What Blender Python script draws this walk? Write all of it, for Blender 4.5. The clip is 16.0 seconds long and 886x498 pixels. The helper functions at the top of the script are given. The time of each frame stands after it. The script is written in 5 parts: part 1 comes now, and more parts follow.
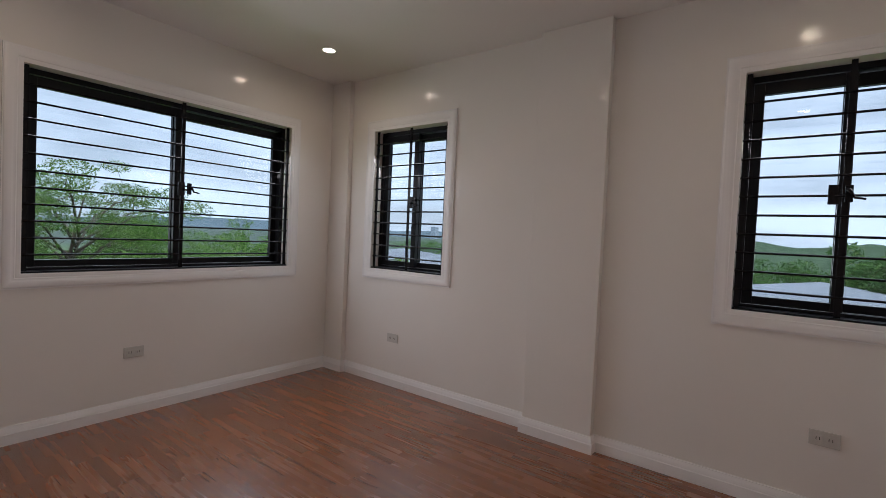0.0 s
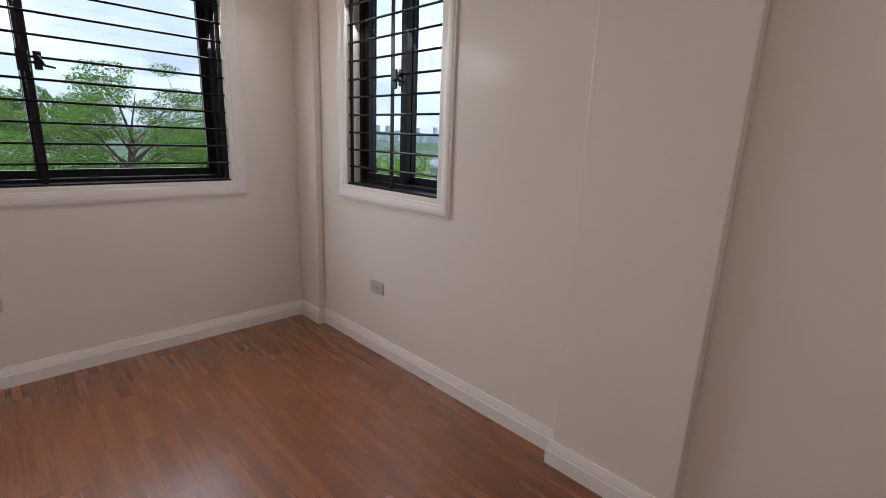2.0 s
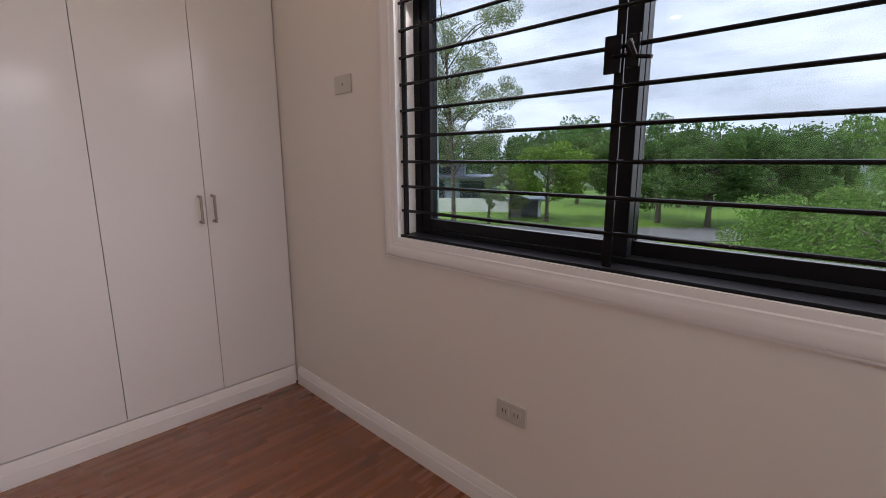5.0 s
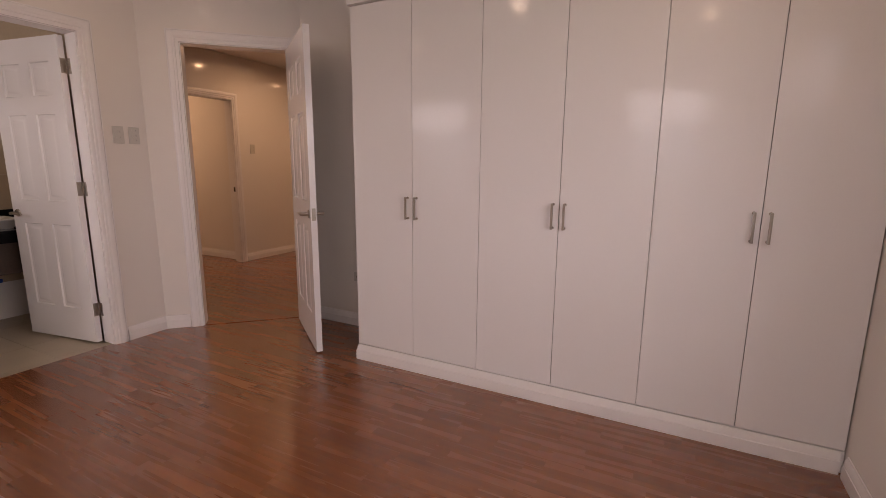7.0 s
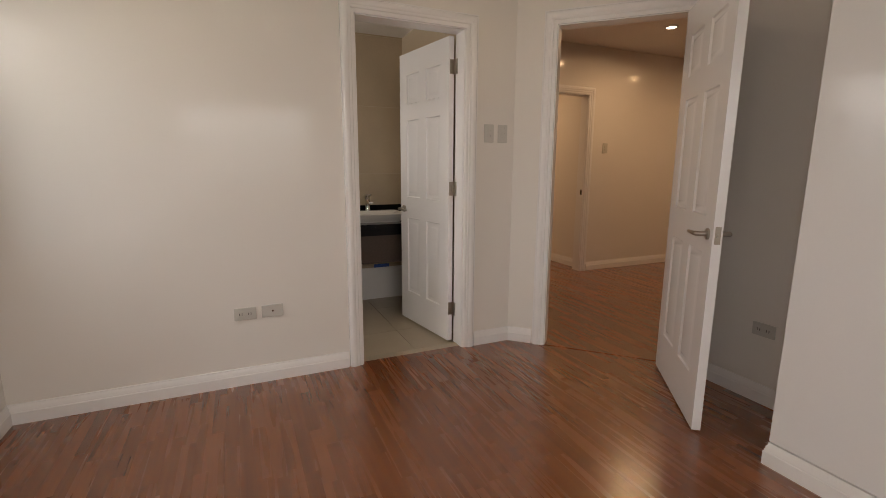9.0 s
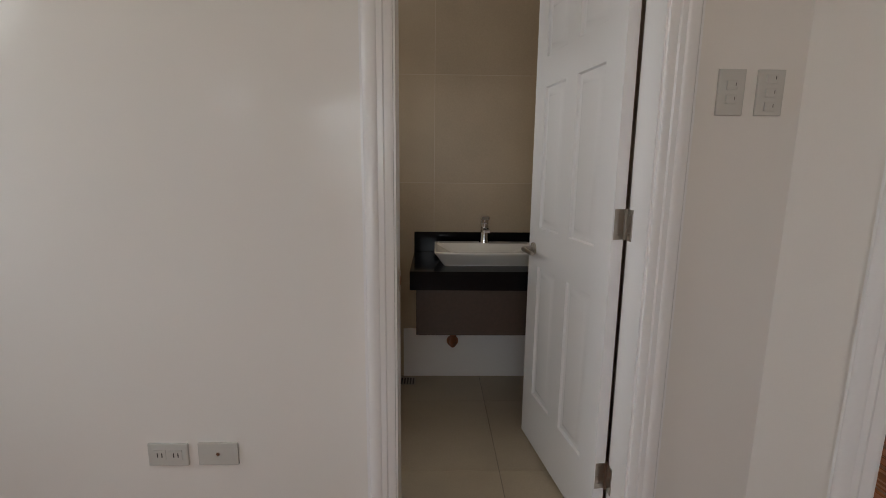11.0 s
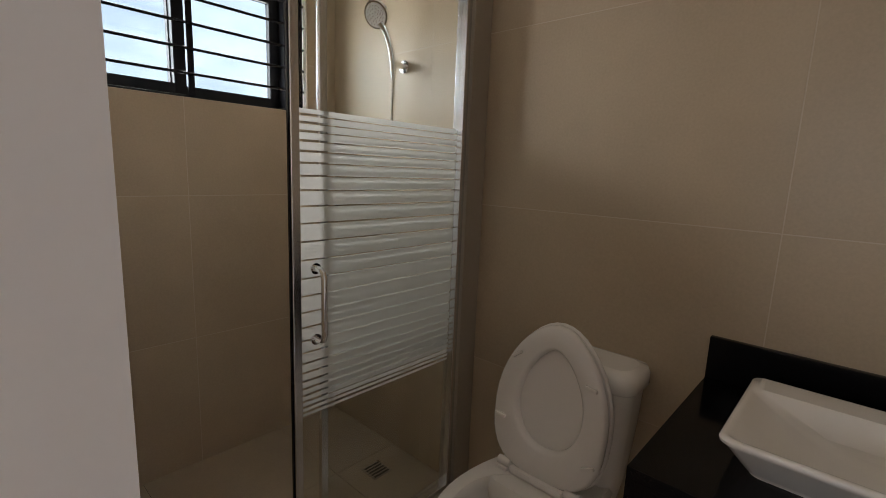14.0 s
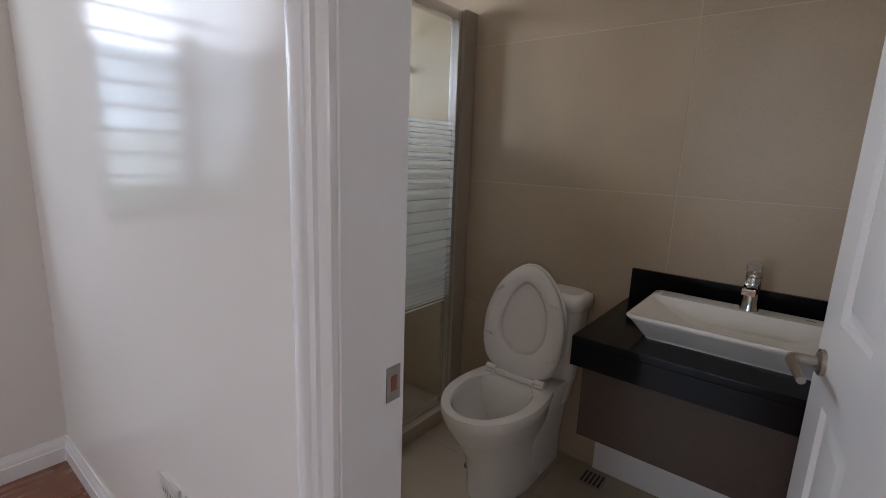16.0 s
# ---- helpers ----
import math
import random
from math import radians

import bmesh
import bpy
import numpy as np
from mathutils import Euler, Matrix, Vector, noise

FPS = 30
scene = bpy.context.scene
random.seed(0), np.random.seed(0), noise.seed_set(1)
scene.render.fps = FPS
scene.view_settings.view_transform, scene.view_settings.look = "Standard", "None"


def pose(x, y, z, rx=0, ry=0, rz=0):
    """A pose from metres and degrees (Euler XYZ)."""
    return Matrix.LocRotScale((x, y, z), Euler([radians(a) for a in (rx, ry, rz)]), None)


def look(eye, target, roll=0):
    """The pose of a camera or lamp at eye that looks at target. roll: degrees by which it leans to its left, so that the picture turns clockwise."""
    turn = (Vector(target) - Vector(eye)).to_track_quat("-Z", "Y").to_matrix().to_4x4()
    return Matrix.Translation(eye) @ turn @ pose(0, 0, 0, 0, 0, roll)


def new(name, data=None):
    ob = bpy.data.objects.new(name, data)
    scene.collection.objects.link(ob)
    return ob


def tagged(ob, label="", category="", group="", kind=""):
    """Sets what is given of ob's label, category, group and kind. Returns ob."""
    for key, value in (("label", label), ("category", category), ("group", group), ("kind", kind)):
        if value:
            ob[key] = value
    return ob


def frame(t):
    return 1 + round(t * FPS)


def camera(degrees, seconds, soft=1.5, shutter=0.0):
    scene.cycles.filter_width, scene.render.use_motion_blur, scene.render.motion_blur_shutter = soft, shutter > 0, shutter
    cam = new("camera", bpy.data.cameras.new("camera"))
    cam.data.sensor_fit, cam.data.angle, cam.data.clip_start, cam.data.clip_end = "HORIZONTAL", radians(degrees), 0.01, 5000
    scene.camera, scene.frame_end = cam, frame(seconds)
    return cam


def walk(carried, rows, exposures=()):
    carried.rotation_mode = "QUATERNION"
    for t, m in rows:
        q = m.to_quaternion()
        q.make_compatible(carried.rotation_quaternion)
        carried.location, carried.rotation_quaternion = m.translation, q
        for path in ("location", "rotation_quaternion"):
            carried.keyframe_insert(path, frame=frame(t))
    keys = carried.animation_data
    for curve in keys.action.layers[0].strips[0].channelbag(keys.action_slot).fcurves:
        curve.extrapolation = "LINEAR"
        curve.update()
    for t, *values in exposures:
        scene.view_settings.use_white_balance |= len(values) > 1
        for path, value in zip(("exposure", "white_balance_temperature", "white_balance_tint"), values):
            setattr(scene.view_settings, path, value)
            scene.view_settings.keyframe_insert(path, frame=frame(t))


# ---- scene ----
cam = camera(88.1, 16.0, 0.8)
PATH = [
    (0, (0.295, -3.414, 1.279), (1.894, -2.214, 1.217), 2.6),
    (0.5, (0.578, -3.285, 1.314), (2.17, -2.096, 1.081), 2.4),
    (1, (0.929, -3.208, 1.287), (2.48, -2.005, 0.907), 2.5),
    (1.5, (1.256, -3.062, 1.277), (2.74, -1.809, 0.798), 2.3),
    (2, (1.586, -2.874, 1.247), (2.958, -1.496, 0.779), 2.2),
    (2.5, (1.896, -2.683, 1.257), (3.069, -1.12, 0.829), 2.3),
    (3, (2.056, -2.366, 1.27), (2.918, -0.612, 0.844), 2.2),
    (3.2, (2.106, -2.22, 1.265), (2.81, -0.394, 0.849), 2.2),
    (5.3, (2.319, -1.084, 1.258), (0.704, 0.038, 0.893), 0.1),
    (5.5, (2.291, -1.031, 1.261), (0.547, -0.123, 0.895), 0.3),
    (6, (2.213, -0.9, 1.273), (0.266, -0.609, 0.917), 0.3),
    (6.5, (2.229, -0.758, 1.276), (0.291, -1.099, 0.919), 0.4),
    (7, (2.322, -0.725, 1.284), (0.571, -1.622, 0.925), 0.4),
    (7.5, (2.362, -0.837, 1.292), (0.91, -2.161, 0.925), 0.5),
    (8, (2.359, -1.047, 1.308), (1.138, -2.587, 0.94), 0.5),
    (8.5, (2.216, -1.247, 1.268), (1.202, -2.932, 0.903), 0.4),
    (9, (1.999, -1.493, 1.265), (1.195, -3.288, 0.907), 0.3),
    (9.2, (1.927, -1.62, 1.255), (1.204, -3.45, 0.899), 0.3),
    (11.3, (1.138, -3.219, 1.278), (1.199, -5.188, 0.931), 0.7),
    (11.5, (1.096, -3.367, 1.28), (1.228, -5.333, 0.937), 0.8),
    (12, (1.013, -3.726, 1.288), (1.421, -5.653, 0.942), 1.4),
    (12.5, (1.003, -4.04, 1.308), (1.72, -5.867, 0.924), 2.2),
    (13, (1.021, -4.249, 1.316), (2.013, -5.943, 0.933), 2.4),
    (13.5, (1.08, -4.309, 1.323), (2.282, -5.866, 0.959), 2.4),
    (14, (1.079, -4.321, 1.305), (2.408, -5.777, 0.969), 2.3),
    (14.5, (1.025, -4.281, 1.302), (2.429, -5.68, 1.033), 2.4),
    (15, (0.965, -4.164, 1.313), (2.358, -5.578, 1.069), 2.3),
    (15.5, (0.908, -4.039, 1.314), (2.241, -5.499, 1.015), 2.2),
    (16, (0.842, -3.857, 1.298), (2.056, -5.396, 0.899), 2.2),
]
EXPOSURES = [
    (0.0, 0.0, 6050, 16), (1.0, -0.02, 5950, 16), (2.0, 0.33, 6300, 18), (3.0, 0.06, 6200, 16), (5.5, 0.16, 6750, 28),
    (6.5, 0.50, 7300, 34), (7.5, 0.22, 7050, 27), (8.0, 0.38, 6950, 19), (9.0, 0.44, 6950, 14), (11.3, 0.22, 6150, 10),
    (12.0, 0.54, 6200, 12), (12.5, 0.76, 6550, 12), (13.0, 1.42, 6800, 10), (13.5, 1.14, 6700, 9), (14.0, 0.47, 6300, 13), (14.5, 0.83, 5950, 13),
    (15.5, 0.78, 5500, 12), (16.0, 0.58, 5600, 13),
]
ROOM_W, HALL_W, BATH_W, DAY_W = 1.25, 6.6, 21.5, 9.8      # watts of the lamps; daylight by the square metre
BATH_DOOR_TURN = -80.9
walk(cam, [(t, look(eye, target, roll)) for t, eye, target, roll in PATH], EXPOSURES)

# ---- world and lights ----
world = bpy.data.worlds.new("sky")
scene.world = world
world.use_nodes = True


def world_nodes():
    nt = world.node_tree
    nt.nodes.clear()
    sky = nt.nodes.new("ShaderNodeTexSky")
    sky.sky_type, sky.sun_disc = "NISHITA", False
    sky.sun_elevation, sky.sun_rotation = radians(54), radians(202)
    sky.air_density, sky.dust_density = 1.0, 1.5
    coord = nt.nodes.new("ShaderNodeTexCoord")
    stretch = nt.nodes.new("ShaderNodeMapping")
    stretch.inputs["Scale"].default_value = (1.0, 1.0, 3.2)
    puff = nt.nodes.new("ShaderNodeTexNoise")
    puff.inputs["Scale"].default_value, puff.inputs["Detail"].default_value = 3.2, 5
    puff.inputs["Roughness"].default_value = 0.55
    ramp = nt.nodes.new("ShaderNodeValToRGB")
    ramp.color_ramp.elements[0].position, ramp.color_ramp.elements[1].position = 0.38, 0.64
    ramp.color_ramp.elements[0].color = (0.56, 0.56, 0.56, 1)
    mix = nt.nodes.new("ShaderNodeMixRGB")
    mix.inputs["Color2"].default_value = CLOUD
    back = nt.nodes.new("ShaderNodeBackground")
    back.inputs["Strength"].default_value = SKY
    out = nt.nodes.new("ShaderNodeOutputWorld")
    link = nt.links.new
    link(coord.outputs["Generated"], stretch.inputs["Vector"])
    link(stretch.outputs["Vector"], puff.inputs["Vector"])
    link(puff.outputs["Fac"], ramp.inputs["Fac"])
    link(ramp.outputs["Color"], mix.inputs["Fac"])
    link(sky.outputs["Color"], mix.inputs["Color1"])
    link(mix.outputs["Color"], back.inputs["Color"])
    link(back.outputs["Background"], out.inputs["Surface"])


CLOUD = (22.6, 25.2, 28.4, 1)
SKY = 0.15
world_nodes()

sun_data = bpy.data.lights.new("sun", "SUN")
sun_data.energy, sun_data.angle, sun_data.color = 5.0, radians(12), (1.0, 0.96, 0.9)
sun = new("sun", sun_data)
sun.matrix_world = look((-8, -20, 30), (0, 0, 0))


def lamp(name, place, target, watts, size, colour, shape="DISK", size_y=0.1, spread=170):
    data = bpy.data.lights.new(name, "AREA")
    data.shape, data.size, data.energy, data.color = shape, size, watts, colour
    if shape == "RECTANGLE":
        data.size_y = size_y
    data.spread = radians(spread)
    ob = new(name, data)
    ob.matrix_world = look(place, target)
    return ob


WARM = (1.0, 0.79, 0.56)
HALL_WARM = (1.0, 0.65, 0.35)
CEIL = 2.61
DOWNLIGHTS = [(2.50, -0.62), (0.62, -0.60), (2.34, -3.46), (0.62, -3.47), (1.60, -2.05)]
HALL_LIGHTS = [(-2.00, -4.97), (-3.7, -4.6), (-1.0, -6.9)]
for lx, ly in DOWNLIGHTS:
    lamp("downlight_lamp", (lx, ly, CEIL - 0.012), (lx, ly, 0), ROOM_W, 0.09, WARM, spread=168)
for lx, ly in HALL_LIGHTS:
    lamp("downlight_lamp", (lx, ly, CEIL - 0.012), (lx, ly, 0), HALL_W, 0.09, HALL_WARM)
# daylight of the windows
for lx, ly, lz, wide, tx, ty in ((1.775, 0.26, 1.54, 1.68, 1.775, -3.0), (3.36, -0.918, 1.553, 0.76, 0.0, -0.918), (3.36, -3.617, 1.563, 0.82, 0.0, -3.617)):
    lamp("window_daylight", (lx, ly, lz), (tx, ty, -0.75), DAY_W * wide * 1.16, wide, (1.0, 0.985, 0.955), "RECTANGLE", 1.16, 164)
lamp("bath_window_daylight", (3.36, -5.035, 1.853), (1.0, -5.035, 1.35), BATH_W, 0.90, (1.0, 0.97, 0.92), "RECTANGLE", 0.56)

# ---- materials ----


def material(name, colour, rough=0.5, metal=0.0, grain=0.0, grain_scale=60.0, bump=0.0, blotch=0.0, spec=0.5, coat=0.0):
    """A principled surface with fine grain, slow blotches and a little relief."""
    m = bpy.data.materials.new(name)
    m.use_nodes = True
    nt = m.node_tree
    b = nt.nodes["Principled BSDF"]
    b.inputs["Roughness"].default_value = rough
    b.inputs["Metallic"].default_value = metal
    b.inputs["Specular IOR Level"].default_value = spec
    b.inputs["Coat Weight"].default_value = coat
    b.inputs["Base Color"].default_value = (*colour, 1)
    link = nt.links.new
    geo = nt.nodes.new("ShaderNodeNewGeometry")
    fine = nt.nodes.new("ShaderNodeTexNoise")
    fine.inputs["Scale"].default_value, fine.inputs["Detail"].default_value = grain_scale, 4
    link(geo.outputs["Position"], fine.inputs["Vector"])
    if grain or blotch:
        slow = nt.nodes.new("ShaderNodeTexNoise")
        slow.inputs["Scale"].default_value, slow.inputs["Detail"].default_value = 1.7, 3
        link(geo.outputs["Position"], slow.inputs["Vector"])
        a = nt.nodes.new("ShaderNodeMapRange")
        a.inputs["To Min"].default_value, a.inputs["To Max"].default_value = 1 - grain, 1 + grain
        link(fine.outputs["Fac"], a.inputs["Value"])
        c = nt.nodes.new("ShaderNodeMapRange")
        c.inputs["To Min"].default_value, c.inputs["To Max"].default_value = 1 - blotch, 1 + blotch
        link(slow.outputs["Fac"], c.inputs["Value"])
        mul = nt.nodes.new("ShaderNodeMath")
        mul.operation = "MULTIPLY"
        link(a.outputs["Result"], mul.inputs[0])
        link(c.outputs["Result"], mul.inputs[1])
        vec = nt.nodes.new("ShaderNodeVectorMath")
        vec.operation = "SCALE"
        vec.inputs[0].default_value = colour
        link(mul.outputs["Value"], vec.inputs["Scale"])
        link(vec.outputs["Vector"], b.inputs["Base Color"])
        if blotch:
            r = nt.nodes.new("ShaderNodeMapRange")
            r.inputs["To Min"].default_value, r.inputs["To Max"].default_value = rough * 0.85, min(1, rough * 1.15)
            link(slow.outputs["Fac"], r.inputs["Value"])
            link(r.outputs["Result"], b.inputs["Roughness"])
    if bump:
        bp = nt.nodes.new("ShaderNodeBump")
        bp.inputs["Strength"].default_value, bp.inputs["Distance"].default_value = bump, 0.002
        link(fine.outputs["Fac"], bp.inputs["Height"])
        link(bp.outputs["Normal"], b.inputs["Normal"])
    return m


def wood_material(name, dark, light, rough):
    """Laminate boards: long grain along y, each board a tone of its own."""
    m = bpy.data.materials.new(name)
    m.use_nodes = True
    nt = m.node_tree
    link = nt.links.new
    b = nt.nodes["Principled BSDF"]
    geo = nt.nodes.new("ShaderNodeNewGeometry")
    info = nt.nodes.new("ShaderNodeObjectInfo")
    shift = nt.nodes.new("ShaderNodeVectorMath")
    shift.operation = "MULTIPLY_ADD"
    shift.inputs[1].default_value = (9, 17, 5)
    # each board carries two rows of printed strips, each strip a tone of its own
    xyz = nt.nodes.new("ShaderNodeSeparateXYZ")
    link(geo.outputs["Position"], xyz.inputs["Vector"])

    def maths(kind, a, *rest):
        n = nt.nodes.new("ShaderNodeMath")
        n.operation = kind
        link(a, n.inputs[0])
        for k, v in enumerate(rest):
            if isinstance(v, float):
                n.inputs[k + 1].default_value = v
            else:
                link(v, n.inputs[k + 1])
        return n.outputs["Value"]

    row = maths("FLOOR", maths("MULTIPLY_ADD", xyz.outputs["X"], 1 / 0.0605, 0.535 / 0.0605))
    slide = nt.nodes.new("ShaderNodeTexWhiteNoise")
    slide.noise_dimensions = "1D"
    link(row, slide.inputs["W"])
    piece = maths("FLOOR", maths("MULTIPLY_ADD", xyz.outputs["Y"], 1 / 0.405, slide.outputs["Value"]))
    strip = nt.nodes.new("ShaderNodeTexWhiteNoise")
    strip.noise_dimensions = "2D"
    both = nt.nodes.new("ShaderNodeCombineXYZ")
    link(row, both.inputs["X"])
    link(piece, both.inputs["Y"])
    link(both.outputs["Vector"], strip.inputs["Vector"])
    link(strip.outputs["Value"], shift.inputs[0])
    link(geo.outputs["Position"], shift.inputs[2])
    st = nt.nodes.new("ShaderNodeMapping")
    st.inputs["Scale"].default_value = (19, 0.8, 1)
    link(shift.outputs["Vector"], st.inputs["Vector"])
    n1 = nt.nodes.new("ShaderNodeTexNoise")
    n1.inputs["Scale"].default_value, n1.inputs["Detail"].default_value = 1.0, 2.5
    n1.inputs["Distortion"].default_value = 0.1
    link(st.outputs["Vector"], n1.inputs["Vector"])
    st2 = nt.nodes.new("ShaderNodeMapping")
    st2.inputs["Scale"].default_value = (150, 5, 1)
    link(geo.outputs["Position"], st2.inputs["Vector"])
    n2 = nt.nodes.new("ShaderNodeTexNoise")
    n2.inputs["Scale"].default_value, n2.inputs["Detail"].default_value = 1.0, 3
    link(st2.outputs["Vector"], n2.inputs["Vector"])
    add = nt.nodes.new("ShaderNodeMath")
    add.operation = "MULTIPLY_ADD"
    add.inputs[1].default_value = 0.17
    link(n2.outputs["Fac"], add.inputs[0])
    link(n1.outputs["Fac"], add.inputs[2])
    tone = nt.nodes.new("ShaderNodeMath")
    tone.operation = "MULTIPLY_ADD"
    tone.inputs[1].default_value = 0.16
    b.inputs["Specular IOR Level"].default_value = 0.6
    b.inputs["Coat Weight"].default_value, b.inputs["Coat Roughness"].default_value = 0.8, 0.25
    blend = maths("MULTIPLY_ADD", info.outputs["Random"], 0.25, maths("MULTIPLY", strip.outputs["Value"], 0.75))
    link(blend, tone.inputs[0])
    link(add.outputs["Value"], tone.inputs[2])
    ramp = nt.nodes.new("ShaderNodeValToRGB")
    e = ramp.color_ramp.elements
    e[0].position, e[1].position = 0.38, 1.02
    e[0].color, e[1].color = (*dark, 1), (*light, 1)
    link(tone.outputs["Value"], ramp.inputs["Fac"])
    link(ramp.outputs["Color"], b.inputs["Base Color"])
    r = nt.nodes.new("ShaderNodeMapRange")
    r.inputs["To Min"].default_value, r.inputs["To Max"].default_value = rough * 0.8, rough * 1.2
    link(n1.outputs["Fac"], r.inputs["Value"])
    link(r.outputs["Result"], b.inputs["Roughness"])
    bp = nt.nodes.new("ShaderNodeBump")
    bp.inputs["Strength"].default_value, bp.inputs["Distance"].default_value = 0.006, 0.0005
    link(n2.outputs["Fac"], bp.inputs["Height"])
    link(bp.outputs["Normal"], b.inputs["Normal"])
    return m


def tile_material(name, colour, rough):
    """Stone-look porcelain: cloudy, with fine speckle, each tile a little different."""
    m = bpy.data.materials.new(name)
    m.use_nodes = True
    nt = m.node_tree
    link = nt.links.new
    b = nt.nodes["Principled BSDF"]
    geo = nt.nodes.new("ShaderNodeNewGeometry")
    info = nt.nodes.new("ShaderNodeObjectInfo")
    shift = nt.nodes.new("ShaderNodeVectorMath")
    shift.operation = "MULTIPLY_ADD"
    shift.inputs[1].default_value = (13, 7, 11)
    link(info.outputs["Random"], shift.inputs[0])
    link(geo.outputs["Position"], shift.inputs[2])
    cloud = nt.nodes.new("ShaderNodeTexNoise")
    cloud.inputs["Scale"].default_value, cloud.inputs["Detail"].default_value = 3.0, 6
    speck = nt.nodes.new("ShaderNodeTexNoise")
    speck.inputs["Scale"].default_value, speck.inputs["Detail"].default_value = 140, 3
    link(shift.outputs["Vector"], cloud.inputs["Vector"])
    link(shift.outputs["Vector"], speck.inputs["Vector"])
    add = nt.nodes.new("ShaderNodeMath")
    add.operation = "MULTIPLY_ADD"
    add.inputs[1].default_value = 0.5
    link(speck.outputs["Fac"], add.inputs[0])
    link(cloud.outputs["Fac"], add.inputs[2])
    lev = nt.nodes.new("ShaderNodeMapRange")
    lev.inputs["From Min"].default_value, lev.inputs["From Max"].default_value = 0.4, 1.1
    lev.inputs["To Min"].default_value, lev.inputs["To Max"].default_value = 0.86, 1.12
    link(add.outputs["Value"], lev.inputs["Value"])
    vec = nt.nodes.new("ShaderNodeVectorMath")
    vec.operation = "SCALE"
    vec.inputs[0].default_value = colour
    link(lev.outputs["Result"], vec.inputs["Scale"])
    link(vec.outputs["Vector"], b.inputs["Base Color"])
    b.inputs["Roughness"].default_value = rough
    return m


def glass_material(name, tint=(0.96, 0.98, 0.98), gloss=0.025):
    """Thin clear glass: a tinted see-through sheet with a mirror sheen."""
    m = bpy.data.materials.new(name)
    m.use_nodes = True
    nt = m.node_tree
    nt.nodes.clear()
    tr = nt.nodes.new("ShaderNodeBsdfTransparent")
    tr.inputs["Color"].default_value = (*tint, 1)
    gl = nt.nodes.new("ShaderNodeBsdfGlossy")
    gl.inputs["Roughness"].default_value = 0.01
    fr = nt.nodes.new("ShaderNodeLayerWeight")
    fr.inputs["Blend"].default_value = 0.5
    rise = nt.nodes.new("ShaderNodeMath")
    rise.operation = "POWER"
    rise.inputs[1].default_value = 5.0
    nt.links.new(fr.outputs["Facing"], rise.inputs[0])
    sheen = nt.nodes.new("ShaderNodeMath")
    sheen.operation = "MULTIPLY_ADD"
    sheen.inputs[1].default_value, sheen.inputs[2].default_value = 0.6, gloss
    nt.links.new(rise.outputs["Value"], sheen.inputs[0])
    mx = nt.nodes.new("ShaderNodeMixShader")
    out = nt.nodes.new("ShaderNodeOutputMaterial")
    nt.links.new(sheen.outputs["Value"], mx.inputs["Fac"])
    nt.links.new(tr.outputs["BSDF"], mx.inputs[1])
    nt.links.new(gl.outputs["BSDF"], mx.inputs[2])
    nt.links.new(mx.outputs["Shader"], out.inputs["Surface"])
    return m


def frosted(name, colour, clear):
    """Printed frosting: part see-through, part milky."""
    m = bpy.data.materials.new(name)
    m.use_nodes = True
    nt = m.node_tree
    nt.nodes.clear()
    tr = nt.nodes.new("ShaderNodeBsdfTransparent")
    df = nt.nodes.new("ShaderNodeBsdfDiffuse")
    tl = nt.nodes.new("ShaderNodeBsdfTranslucent")
    for n in (df, tl):
        n.inputs["Color"].default_value = (*colour, 1)
    milk = nt.nodes.new("ShaderNodeMixShader")
    milk.inputs["Fac"].default_value = 0.5
    mx = nt.nodes.new("ShaderNodeMixShader")
    mx.inputs["Fac"].default_value = clear
    out = nt.nodes.new("ShaderNodeOutputMaterial")
    link = nt.links.new
    link(df.outputs["BSDF"], milk.inputs[1])
    link(tl.outputs["BSDF"], milk.inputs[2])
    link(milk.outputs["Shader"], mx.inputs[1])
    link(tr.outputs["BSDF"], mx.inputs[2])
    link(mx.outputs["Shader"], out.inputs["Surface"])
    return m


def glowing(name, colour, strength):
    m = bpy.data.materials.new(name)
    m.use_nodes = True
    b = m.node_tree.nodes["Principled BSDF"]
    b.inputs["Base Color"].default_value = (0.9, 0.9, 0.9, 1)
    b.inputs["Emission Color"].default_value = (*colour, 1)
    b.inputs["Emission Strength"].default_value = strength
    return m


WALL = material("wall_paint", (0.80, 0.763, 0.718), 0.12, grain=0.012, grain_scale=220, bump=0.025, blotch=0.03, spec=0.25)
CEILING = material("ceiling_paint", (0.80, 0.77, 0.74), 0.42, grain=0.02, grain_scale=180, bump=0.08, blotch=0.02)
TRIM = material("trim_gloss_paint", (0.84, 0.82, 0.81), 0.22, grain=0.015, grain_scale=120, bump=0.05, blotch=0.015)
DOOR_PAINT = material("door_gloss_paint", (0.84, 0.83, 0.83), 0.20, grain=0.015, grain_scale=160, bump=0.06, blotch=0.015)
LAMINATE = material("wardrobe_gloss_laminate", (0.80, 0.785, 0.78), 0.11, grain=0.01, grain_scale=90, bump=0.02, blotch=0.02, spec=0.33)
GAP = material("dark_joint", (0.05, 0.045, 0.04), 0.8, grain=0.1)
WOOD = wood_material("red_brown_laminate", (0.128, 0.036, 0.010), (0.290, 0.094, 0.026), 0.27)
BLACK = material("black_aluminium", (0.009, 0.009, 0.011), 0.34, grain=0.15, grain_scale=300, bump=0.03, blotch=0.1, spec=0.14)
BAR = material("black_enamelled_steel", (0.007, 0.007, 0.009), 0.24, grain=0.15, grain_scale=200, bump=0.04, blotch=0.1, spec=0.22)
